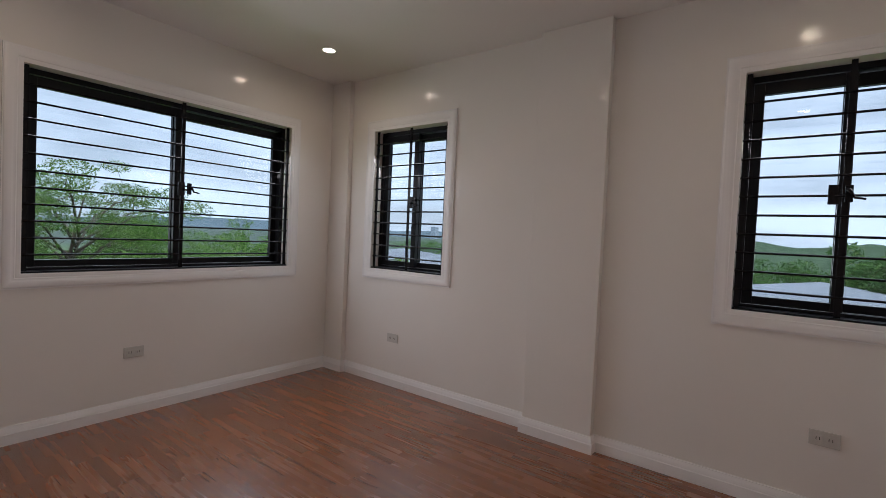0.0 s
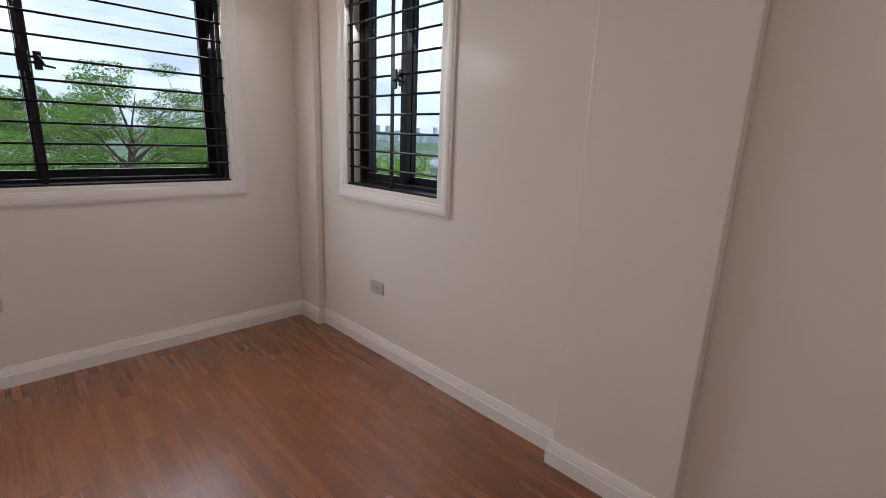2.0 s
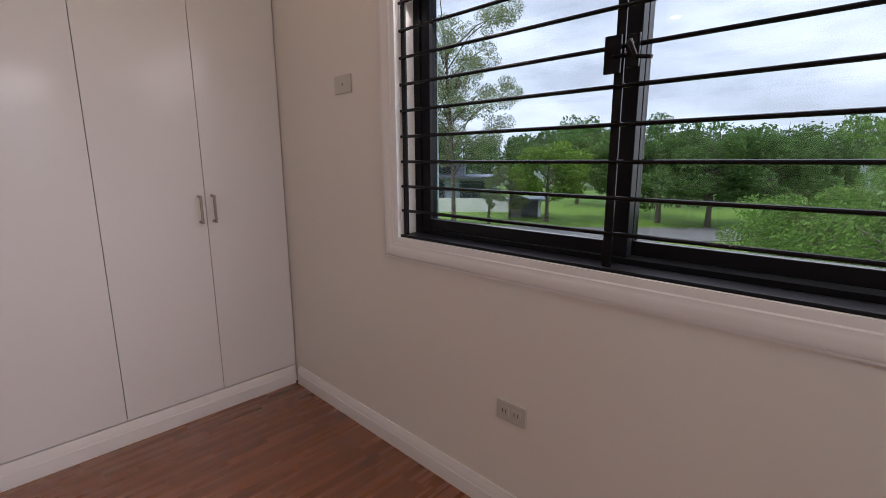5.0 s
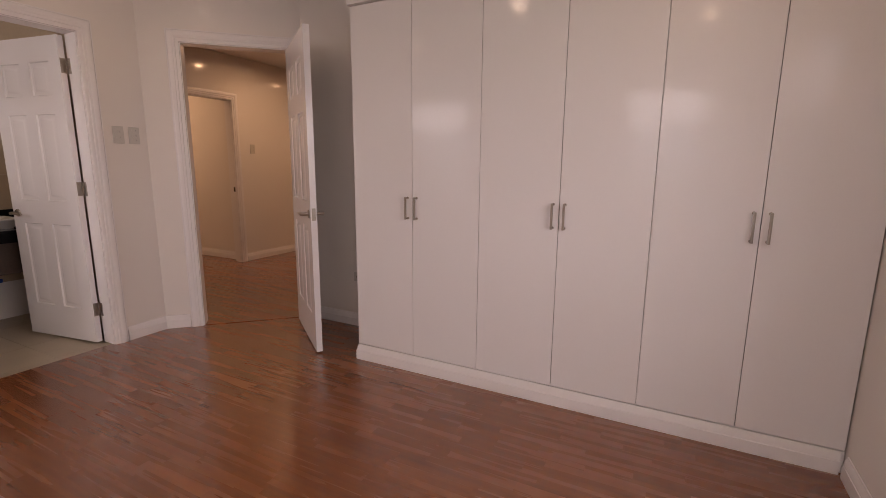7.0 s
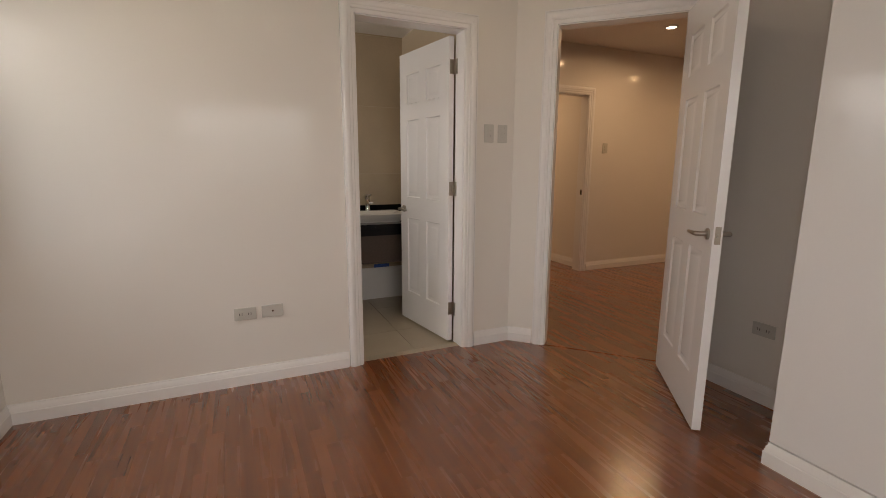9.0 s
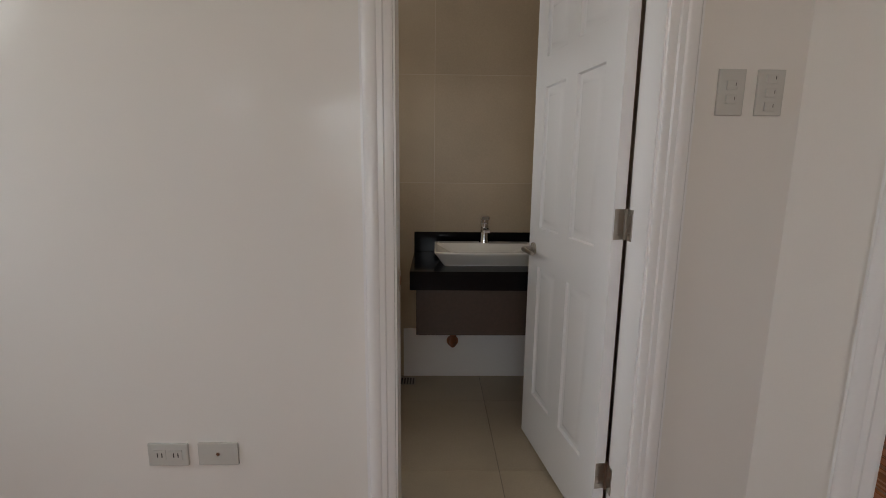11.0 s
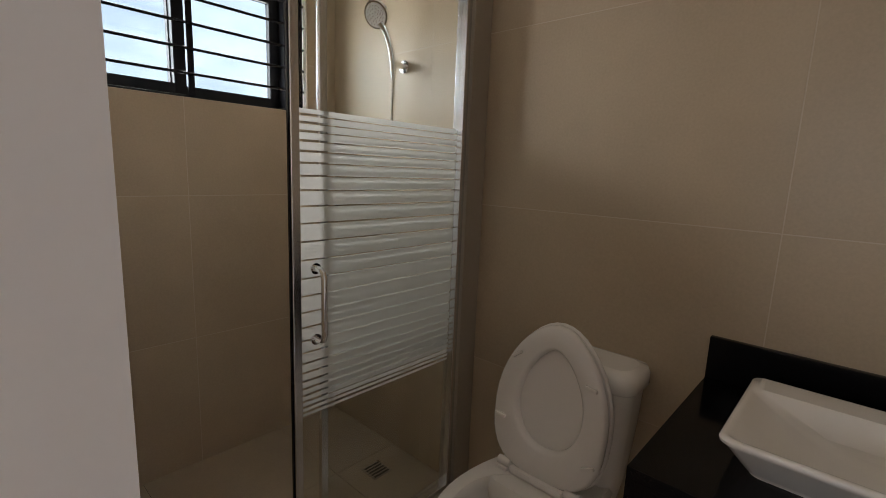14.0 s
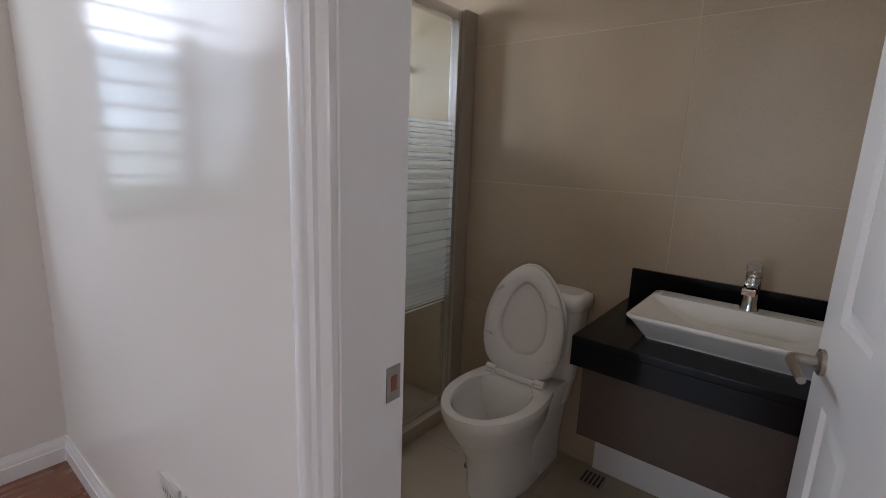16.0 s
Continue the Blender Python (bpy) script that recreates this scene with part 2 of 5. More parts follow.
REVEAL = material("reveal_paint", (0.78, 0.77, 0.76), 0.35, grain=0.03, blotch=0.03)
PANE = glass_material("window_glass", (0.49, 0.52, 0.53))
STEEL = material("brushed_nickel", (0.42, 0.38, 0.33), 0.28, metal=1.0, grain=0.08, grain_scale=400, bump=0.02, blotch=0.04)
CHROME = material("chrome", (0.82, 0.82, 0.82), 0.06, metal=1.0, grain=0.02, blotch=0.02)
PLATE = material("switch_plastic", (0.56, 0.54, 0.50), 0.35, grain=0.02, blotch=0.02)
SLOT = material("dark_slot", (0.06, 0.055, 0.05), 0.6, grain=0.1)
TILE = tile_material("taupe_wall_tile", (0.485, 0.393, 0.28), 0.36)
GROUT = material("tile_grout", (0.575, 0.495, 0.39), 0.8, grain=0.08, bump=0.1)
FLOOR_TILE = tile_material("beige_floor_tile", (0.405, 0.34, 0.25), 0.30)
GRANITE = material("black_granite", (0.006, 0.006, 0.007), 0.10, grain=0.5, grain_scale=350, blotch=0.2, spec=0.18)
VENEER = material("dark_brown_veneer", (0.060, 0.040, 0.030), 0.35, grain=0.25, grain_scale=60, bump=0.05, blotch=0.2)
CERAMIC = material("glazed_ceramic", (0.86, 0.835, 0.79), 0.08, grain=0.01, blotch=0.01, coat=0.3)
SEAT = material("seat_plastic", (0.83, 0.80, 0.77), 0.22, grain=0.01, blotch=0.01)
ALU = material("polished_aluminium", (0.72, 0.72, 0.74), 0.24, metal=1.0, grain=0.03, blotch=0.03)
BRONZE = material("taupe_anodised_profile", (0.34, 0.295, 0.235), 0.38, grain=0.05, blotch=0.05)
SHOWER_GLASS = glass_material("shower_glass", (0.965, 0.975, 0.965))
FROST = frosted("frosted_stripe", (0.80, 0.81, 0.78), 0.28)
LENS = glowing("lamp_lens", (1.0, 0.86, 0.68), 5.0)
RUST = material("rusty_brass_drain", (0.25, 0.09, 0.04), 0.6, grain=0.3, bump=0.2)

# ---- mesh helpers ----


def finish(bm, name, mat, smooth=35):
    bmesh.ops.recalc_face_normals(bm, faces=bm.faces[:])
    me = bpy.data.meshes.new(name)
    if smooth:
        # flat faces stay flat beside their narrow bevels
        area = {f: f.calc_area() for f in bm.faces}
        for f in bm.faces:
            f.smooth = True
        for e in bm.edges:
            if len(e.link_faces) == 2:
                a, b = (area[f] for f in e.link_faces)
                turn = e.calc_face_angle(0.0)
                e.smooth = turn < radians(smooth) and not (turn > 0.2 and max(a, b) > 12 * min(a, b))
    bm.to_mesh(me)
    bm.free()
    me.materials.append(mat)
    return me


def thing(name, label, category, m=None, group="", kind=""):
    ob = new(name)
    ob.empty_display_size = 0.1
    if m is not None:
        ob.matrix_world = m
    return tagged(ob, label, category, group, kind)


def part(name, bm, mat, parent=None, label="", smooth=35):
    ob = new(name, finish(bm, name, mat, smooth))
    if parent is not None:
        ob.parent = parent
    if label:
        tagged(ob, label)
    return ob


def solid(name, bm, mat, label, category, group="", kind="", m=None, smooth=35):
    ob = part(name, bm, mat, None, "", smooth)
    if m is not None:
        ob.matrix_world = m
    return tagged(ob, label, category, group, kind)


def box(bm, x0, y0, z0, x1, y1, z1, bevel=0.0):
    lo, hi = (min(x0, x1), min(y0, y1), min(z0, z1)), (max(x0, x1), max(y0, y1), max(z0, z1))
    v = [bm.verts.new(((lo, hi)[i][0], (lo, hi)[j][1], (lo, hi)[k][2])) for i in (0, 1) for j in (0, 1) for k in (0, 1)]
    f = [bm.faces.new([v[a] for a in q]) for q in ((0, 1, 3, 2), (4, 6, 7, 5), (0, 4, 5, 1), (2, 3, 7, 6), (0, 2, 6, 4), (1, 5, 7, 3))]
    if bevel:
        edges = list({e for face in f for e in face.edges})
        bmesh.ops.bevel(bm, geom=edges, offset=bevel, segments=2, affect="EDGES", profile=0.6)
    return bm


def cube(x0, y0, z0, x1, y1, z1, bevel=0.0):
    return box(bmesh.new(), x0, y0, z0, x1, y1, z1, bevel)


def tube(bm, points, radius, sides=12, caps=True):
    """A round bar along a line of points; radius: one number or one for each point."""
    pts = [Vector(p) for p in points]
    radii = radius if isinstance(radius, (list, tuple)) else [radius] * len(pts)
    rings = []
    side = None
    for i, p in enumerate(pts):
        d = (pts[min(i + 1, len(pts) - 1)] - pts[max(i - 1, 0)]).normalized()
        if side is None:
            side = d.orthogonal().normalized()
        side = (side - d * side.dot(d)).normalized()
        up = d.cross(side)
        rings.append([bm.verts.new(p + (side * math.cos(a) + up * math.sin(a)) * radii[i]) for a in [2 * math.pi * k / sides for k in range(sides)]])
    for r0, r1 in zip(rings, rings[1:]):
        for k in range(sides):
            bm.faces.new((r0[k], r0[(k + 1) % sides], r1[(k + 1) % sides], r1[k]))
    if caps:
        bm.faces.new(rings[0][::-1])
        bm.faces.new(rings[-1])
    return bm


def arc(cx, cy, r, a0, a1, n):
    return [(cx + r * math.cos(radians(a0 + (a1 - a0) * i / n)), cy + r * math.sin(radians(a0 + (a1 - a0) * i / n))) for i in range(n + 1)]


def loft(bm, loops, cap0=True, cap1=True):
    rings = [[bm.verts.new(p) for p in loop] for loop in loops]
    n = len(rings[0])
    for r0, r1 in zip(rings, rings[1:]):
        for k in range(n):
            bm.faces.new((r0[k], r0[(k + 1) % n], r1[(k + 1) % n], r1[k]))
    if cap0:
        bm.faces.new(rings[0][::-1])
    if cap1:
        bm.faces.new(rings[-1])
    return bm


def rounded(x0, y0, x1, y1, r, z, n=5):
    pts = []
    for cx, cy, a in ((x1 - r, y1 - r, 0), (x0 + r, y1 - r, 90), (x0 + r, y0 + r, 180), (x1 - r, y0 + r, 270)):
        pts += [(px, py, z) for px, py in arc(cx, cy, r, a, a + 90, n)]
    return pts


def wall_mesh(length, height, thick, openings=(), z0=0.0):
    """A wall along local x from 0, inner face at y = 0, body towards +y, with openings (u0, u1, v0, v1) right through it."""
    us = sorted({0, length, *[u for o in openings for u in o[:2]]})
    zs = sorted({z0, height, *[z for o in openings for z in o[2:]]})
    bm = bmesh.new()
    vert = {}

    def v(u, y, z):
        key = (round(u, 5), y, round(z, 5))
        if key not in vert:
            vert[key] = bm.verts.new((u, y, z))
        return vert[key]

    def full(i, j):
        if not (0 <= i < len(us) - 1 and 0 <= j < len(zs) - 1):
            return False
        u, z = (us[i] + us[i + 1]) / 2, (zs[j] + zs[j + 1]) / 2
        return not any(o[0] < u < o[1] and o[2] < z < o[3] for o in openings)

    for i in range(len(us) - 1):
        for j in range(len(zs) - 1):
            if not full(i, j):
                continue
            a, b, c, d = us[i], us[i + 1], zs[j], zs[j + 1]
            bm.faces.new((v(a, 0, c), v(b, 0, c), v(b, 0, d), v(a, 0, d)))
            bm.faces.new((v(a, thick, c), v(a, thick, d), v(b, thick, d), v(b, thick, c)))
            for on, p, q in ((full(i - 1, j), (a, c), (a, d)), (full(i + 1, j), (b, c), (b, d)), (full(i, j - 1), (a, c), (b, c)), (full(i, j + 1), (a, d), (b, d))):
                if not on:
                    bm.faces.new((v(p[0], 0, p[1]), v(q[0], 0, q[1]), v(q[0], thick, q[1]), v(p[0], thick, p[1])))
    return bm


def along(ax, ay, bx, by):
    """The pose of a wall from a to b, its inner face to the right of the way."""
    return pose(ax, ay, 0, 0, 0, math.degrees(math.atan2(by - ay, bx - ax)))


def wall(name, a, b, thick, openings=(), mat=None, height=CEIL, label="warm white painted plaster wall"):
    length = math.dist(a, b)
    return solid(name, wall_mesh(length, height, thick, openings, -0.1), mat or WALL, label, "wall", kind="structure", m=along(*a, *b), smooth=0)


CASING = [(0.0, 0.0), (0.0, 0.012), (0.008, 0.016), (0.022, 0.016), (0.026, 0.021), (0.040, 0.021), (0.046, 0.026), (0.066, 0.028), (0.074, 0.024), (0.078, 0.018), (0.084, 0.018), (0.084, 0.0)]


def ring(bm, u0, u1, z0, z1, profile, open_foot=False, grow=1.0):
    """A mitred moulding round an opening, in a wall's local frame, proud towards -y."""
    loops = []
    for off, deep in profile:
        off *= grow
        low = z0 if open_foot else z0 - off
        loops.append([bm.verts.new(p) for p in ((u0 - off, -deep, low), (u0 - off, -deep, z1 + off), (u1 + off, -deep, z1 + off), (u1 + off, -deep, low))])
    count = 3 if open_foot else 4
    for a, b in zip(loops, loops[1:]):
        for k in range(count):
            bm.faces.new((a[k], a[(k + 1) % 4], b[(k + 1) % 4], b[k]))
    if open_foot:
        bm.faces.new([l[0] for l in loops])
        bm.faces.new([l[3] for l in loops][::-1])
    return bm


WINDOW_CASING = [(o * 1.04, d * 0.62) for o, d in CASING]
BASE = [(0.0, 0.0), (0.018, 0.0), (0.018, 0.060), (0.015, 0.064), (0.015, 0.070), (0.012, 0.076), (0.012, 0.084), (0.007, 0.092), (0.006, 0.102), (0.0, 0.102)]


def sweep(points, profile, closed=False):
    """A moulding along the floor; its body lies to the right of the way."""
    bm = bmesh.new()
    pts = [Vector(p) for p in points]
    rings = []
    for i, p in enumerate(pts):
        ways = []
        if i > 0:
            ways.append((p - pts[i - 1]).normalized())
        if i < len(pts) - 1:
            ways.append((pts[i + 1] - p).normalized())
        norms = [Vector((w.y, -w.x)) for w in ways]
        n = norms[0] if len(norms) == 1 else (norms[0] + norms[1]) / (1 + norms[0].dot(norms[1]))
        rings.append([bm.verts.new((p.x + n.x * o, p.y + n.y * o, z)) for o, z in profile])
    for a, b in zip(rings, rings[1:]):
        for k in range(len(profile)):
            bm.faces.new((a[k], a[(k + 1) % len(profile)], b[(k + 1) % len(profile)], b[k]))
    bm.faces.new(rings[0][::-1])
    bm.faces.new(rings[-1])
    return bm


# ---- the plan ----
EAST, NORTH, SOUTH, WEST = 3.10, 0.0, -4.245, -0.535
CH_A, CH_B = (0.24, SOUTH), (WEST, -3.44)      # chamfered corner with the entrance
OUT = 0.20                                     # outside walls
INN = 0.115                                    # partitions
W1 = (0.922, 2.628, 0.955, 2.125)              # north window: x, z
W2 = (0.53, 1.305, 0.966, 2.14)                # east windows: distance from the north wall, z
W3 = (3.199, 4.035, 0.962, 2.176)
BD = (0.612, 1.334, 0.0, 2.118)                # bathroom door: x, z
BATH_S, BATH_W_X, BATH_CEIL = -5.695, 0.53, 2.40
BW = (4.54, 5.53, 1.550, 2.150)                  # bathroom window

GROUND_Z = -3.40
# outer and inner walls (the way runs so that the room lies to the right)
wall("wall_north", (WEST, NORTH), (EAST + OUT, NORTH), OUT, [(W1[0] - WEST, W1[1] - WEST, W1[2], W1[3])])
wall("wall_east", (EAST, NORTH), (EAST, BATH_S - INN), OUT, [W2, W3, BW])
wall("wall_south", (EAST, SOUTH), CH_A, INN, [(EAST - BD[1], EAST - BD[0], -0.1, BD[3])])
ch_len = math.dist(CH_A, CH_B)
ED = (0.262, 1.035, -0.1, 2.16)                # entrance, along the chamfer
wall("wall_chamfer", CH_A, CH_B, INN, [ED])
wall("wall_west", CH_B, (WEST, NORTH + OUT), INN)
solid("column_corner", cube(EAST - 0.045, -0.241, 0, EAST - 0.001, -0.001, CEIL, 0.003), WALL, "shallow white painted corner column", "column", kind="structure")
solid("column_middle", cube(EAST - 0.062, -2.527, 0, EAST - 0.001, -2.072, CEIL, 0.004), WALL, "shallow white painted wall pier", "column", kind="structure")

# floors and ceilings
solid("floor_slab", cube(-4.6, -7.9, -0.16, EAST, 0.0, -0.012), GAP, "concrete slab under the boards", "floor", kind="structure")
solid("ceiling", cube(WEST - INN, SOUTH - INN, CEIL, EAST + OUT, OUT, CEIL + 0.1), CEILING, "smooth white painted ceiling", "ceiling", kind="structure")
solid("ceiling_hall", cube(-4.6, -8.0, CEIL + 0.002, WEST - INN - 0.002, -2.2, CEIL + 0.1), CEILING, "white painted hall ceiling", "ceiling", kind="structure")
solid("ceiling_hall_end", cube(WEST - INN, -8.0, CEIL + 0.002, BATH_W_X - INN - 0.004, SOUTH - INN - 0.002, CEIL + 0.1), CEILING, "white painted hall ceiling", "ceiling", kind="structure")
solid("ceiling_bath", cube(BATH_W_X - INN, BATH_S - INN, BATH_CEIL, EAST - 0.001, SOUTH - INN - 0.001, BATH_CEIL + 0.1), CEILING, "white painted bathroom ceiling", "ceiling", kind="structure")

solid("lower_storey", cube(-4.6, -7.9, GROUND_Z, EAST + OUT, OUT, -0.165), REVEAL, "pale rendered lower storey of the house", "wall", kind="structure")

# hall
HALL_Y = -5.83
HD = (-1.78, -1.02)                            # doorway in the hall's far wall
wall("wall_hall_south", (BATH_W_X - INN, HALL_Y), (-4.5, HALL_Y), INN, [(BATH_W_X - INN - HD[1], BATH_W_X - INN - HD[0], -0.1, 2.08)])
wall("wall_hall_west", (-4.5, -7.9), (-4.5, -2.3), INN)
wall("wall_hall_north", (-4.5, -2.3), (WEST - INN, -2.3), INN)
wall("wall_hall_east", (BATH_W_X - INN, SOUTH - INN - 0.001), (BATH_W_X - INN, HALL_Y), 0.05)
wall("wall_far_room_side", (-1.875, -7.9), (-1.875, HALL_Y - INN), 0.1)
wall("wall_far_room_end", (0.0, -7.8), (-1.875, -7.8), 0.1)
wall("wall_far_room_east", (0.0, HALL_Y - INN), (0.0, -7.8), 0.1)

# bathroom shell
wall("wall_bath_south", (EAST, BATH_S), (BATH_W_X - INN, BATH_S), INN, mat=GROUT, height=BATH_CEIL + 0.1, label="wall set with large taupe tiles")
wall("wall_bath_west", (BATH_W_X, BATH_S), (BATH_W_X, SOUTH - INN), INN - 0.06, mat=GROUT, height=BATH_CEIL + 0.1, label="wall set with large taupe tiles")


# baseboards
def baseboard(*points):
    solid("baseboard", sweep(points, BASE), TRIM, "white moulded baseboard", "baseboard", kind="structure")


baseboard((0.018, NORTH), (EAST - 0.045, NORTH), (EAST - 0.045, -0.241), (EAST, -0.241), (EAST, -2.072), (EAST - 0.062, -2.072), (EAST - 0.062, -2.527), (EAST, -2.527), (EAST, SOUTH), (BD[1] + 0.085, SOUTH))
u = Vector((CH_B[0] - CH_A[0], CH_B[1] - CH_A[1])).normalized()
baseboard((BD[0] - 0.085, SOUTH), CH_A, (CH_A[0] + u.x * (ED[0] - 0.085), CH_A[1] + u.y * (ED[0] - 0.085)))
baseboard((WEST, -3.40), (WEST, -2.555))
baseboard((-1.875, -7.7), (-1.875, HALL_Y - INN))
baseboard((HD[0] - 0.085, HALL_Y), (-4.5, HALL_Y), (-4.5, -2.3))
baseboard((BATH_W_X - INN, HALL_Y), (HD[1] + 0.085, HALL_Y))


# ---- windows ----
def window(name, a, b, thick, opening, rods, label, lock_z, shift=0.0, first_bar=0.105, pitch=0.0957, sash_front=0, cased=True, deep=0.0):
    """A two-sash black sliding window with a barred grille, in the frame of the wall a to b."""
    u0, u1, z0, z1 = opening
    mid = (u0 + u1) / 2
    w = thing(name, label, "window", along(*a, *b), kind="structure")
    if cased:
        part("casing", ring(bmesh.new(), u0, u1, z0, z1, WINDOW_CASING), TRIM, w, "white moulded casing")
    bm = bmesh.new()
    f, y0, y1 = 0.032, 0.055 + deep, 0.150 + deep
    box(bm, u0, y0, z0, u0 + f, y1, z1)
    box(bm, u1 - f, y0, z0, u1, y1, z1)
    box(bm, u0 + f, y0, z1 - f, u1 - f, y1, z1)
    box(bm, u0 + f, y0, z0, u1 - f, y1, z0 + f - 0.006)
    part("window_frame", bm, BLACK, w)
    if cased:
        part("sill_track", cube(u0 + 0.001, 0.004, z0, u1 - 0.001, y0 - 0.001, z0 + 0.010, 0.002), BLACK, w, "black sill track")
    for k, (s0, s1) in enumerate(((u0 + f + 0.001, mid + 0.024), (mid - 0.024, u1 - f - 0.001))):
        front = k == sash_front
        ya = deep + (0.062 if front else 0.106)
        yb = ya + 0.034
        t = 0.046
        bm = bmesh.new()
        zz0, zz1 = z0 + f - 0.004, z1 - f - 0.004
        box(bm, s0, ya, zz0, s0 + t, yb, zz1, 0.002)
        box(bm, s1 - t, ya, zz0, s1, yb, zz1, 0.002)
        box(bm, s0 + t, ya, zz1 - t - 0.014, s1 - t, yb, zz1, 0.002)
        box(bm, s0 + t, ya, zz0, s1 - t, yb, zz0 + t - 0.004, 0.002)
        sash = part("sash", bm, BLACK, w)
        pane = part("pane", cube(s0 + t - 0.004, (ya + yb) / 2 - 0.0025, zz0 + t - 0.008, s1 - t + 0.004, (ya + yb) / 2 + 0.0025, zz1 - t + 0.004), PANE, sash)
        pane.visible_shadow = False
    # grille of round bars on flat uprights
    bm = bmesh.new()
    for x in (u0 + 0.004, mid - 0.012, u1 - 0.028):
        box(bm, x, 0.022, z0 + 0.002, x + 0.024, 0.028, z1 - 0.002)
    part("grille_upright", bm, BAR, w)
    for i in range(rods):
        z = z0 + first_bar + pitch * i
        part("grille_bar", tube(bmesh.new(), [(u0 + 0.001, 0.018, z), (u1 - 0.001, 0.018, z)], 0.006, 8), BAR, w)
    if not cased:
        return w
    # hasp plate and lever
    lx = mid + shift
    bm = cube(lx - 0.034, 0.004, lock_z - 0.045, lx + 0.010, 0.014, lock_z + 0.048, 0.003)
    plate = part("lock_plate", bm, BAR, w)
    bm = cube(lx + 0.026, 0.004, lock_z - 0.035, lx + 0.056, 0.014, lock_z + 0.045, 0.003)
    tube(bm, [(lx + 0.040, 0.006, lock_z + 0.02), (lx + 0.040, -0.014, lock_z + 0.02), (lx + 0.046, -0.020, lock_z + 0.010), (lx + 0.060, -0.020, lock_z - 0.016), (lx + 0.098, -0.020, lock_z - 0.022)], [0.010, 0.009, 0.007, 0.006, 0.005], 10)
    tube(bm, [(lx - 0.01, 0.002, lock_z - 0.005), (lx + 0.03, 0.002, lock_z - 0.005)], 0.006, 8)
    part("lever", bm, BAR, plate)
    return w


window("window_1", (0, NORTH), (1, NORTH), OUT, W1, 11, "wide black sliding window behind horizontal security bars", 1.518, deep=0.035)
window("window_2", (EAST, 0), (EAST, -1), OUT, W2, 11, "narrow black sliding window behind horizontal security bars", 1.527, 0.045, deep=0.035)
window("window_3", (EAST, 0), (EAST, -1), OUT, W3, 11, "black two-sash sliding window behind horizontal security bars", 1.548, -0.030, deep=0.035)
window("window_4", (EAST, 0), (EAST, -1), OUT, BW, 6, "small high black bathroom window with security bars", 1.82, 0.0, 0.095, 0.0945, cased=False, deep=0.085)


# ---- doors ----
def leaf_mesh(w, h, t):
    """A six-panel leaf: hinge edge at x = 0, faces at y = 0 and y = t."""
    st, mid_st = 0.155 * w, 0.14 * w
    cols = [(st, (w - mid_st) / 2), ((w + mid_st) / 2, w - st)]
    rows = [(0.115 * h, 0.405 * h), (0.485 * h, 0.765 * h), (0.822 * h, 0.925 * h)]
    us = [0, cols[0][0], cols[0][1], cols[1][0], cols[1][1], w]
    zs = [0, rows[0][0], rows[0][1], rows[1][0], rows[1][1], rows[2][0], rows[2][1], h]
    bm = bmesh.new()
    for face, into in ((0.0, 1), (t, -1)):
        for i in range(5):
            for j in range(7):
                a, b, c, d = us[i], us[i + 1], zs[j], zs[j + 1]
                if i in (1, 3) and j in (1, 3, 5):
                    loops = []
                    for off, deep in ((0, 0), (0.005, 0.009), (0.017, 0.011), (0.040, 0.002), (0.046, 0.001)):
                        y = face + into * deep
                        loops.append([(a + off, y, c + off), (b - off, y, c + off), (b - off, y, d - off), (a + off, y, d - off)])
                    loft(bm, loops, False, True)
                else:
                    bm.faces.new([bm.verts.new(p) for p in ((a, face, c), (b, face, c), (b, face, d), (a, face, d))])
    for p in (((0, 0, 0), (0, t, 0), (0, t, h), (0, 0, h)), ((w, 0, 0), (w, t, 0), (w, t, h), (w, 0, h)), ((0, 0, h), (w, 0, h), (w, t, h), (0, t, h)), ((0, 0, 0), (w, 0, 0), (w, t, 0), (0, t, 0))):
        bm.faces.new([bm.verts.new(q) for q in p])
    bmesh.ops.remove_doubles(bm, verts=bm.verts[:], dist=0.0001)
    return bm


def lever_set(parent, x, z, t, way):
    """Rosettes and levers on both faces; the levers point along way."""
    for face, out in ((0.0, -1), (t, 1)):
        bm = tube(bmesh.new(), [(x, face, z), (x, face + out * 0.008, z), (x, face + out * 0.011, z)], [0.027, 0.027, 0.021], 24)
        rose = part("rosette", bm, STEEL, parent)
        bm = tube(bmesh.new(), [(x, face + out * 0.009, z), (x, face + out * 0.040, z), (x + way * 0.004, face + out * 0.050, z), (x + way * 0.020, face + out * 0.055, z), (x + way * 0.115, face + out * 0.052, z - 0.003)], [0.011, 0.011, 0.012, 0.010, 0.0075], 14)
        part("lever", bm, STEEL, rose)


def hinge_set(parent, zs, t):
    for z in zs:
        bm = tube(bmesh.new(), [(-0.004, -0.006, z - 0.045), (-0.004, -0.006, z + 0.045)], 0.007, 10)
        for k in (-0.045, -0.015, 0.015):
            tube(bm, [(-0.004, -0.006, z + k), (-0.004, -0.006, z + k + 0.028)], 0.0078, 10)
        box(bm, -0.003, -0.003, z - 0.045, 0.030, 0.001, z + 0.045)
        box(bm, -0.036, -0.003, z - 0.045, -0.005, 0.001, z + 0.045)
        for k in (-0.03, 0.0, 0.03):
            tube(bm, [(0.02, -0.0035, z + k), (0.02, -0.0055, z + k)], 0.004, 8)
            tube(bm, [(-0.025, -0.0035, z + k), (-0.025, -0.0055, z + k)], 0.004, 8)
        part("hinge", bm, STEEL, parent, "brushed nickel butt hinge")


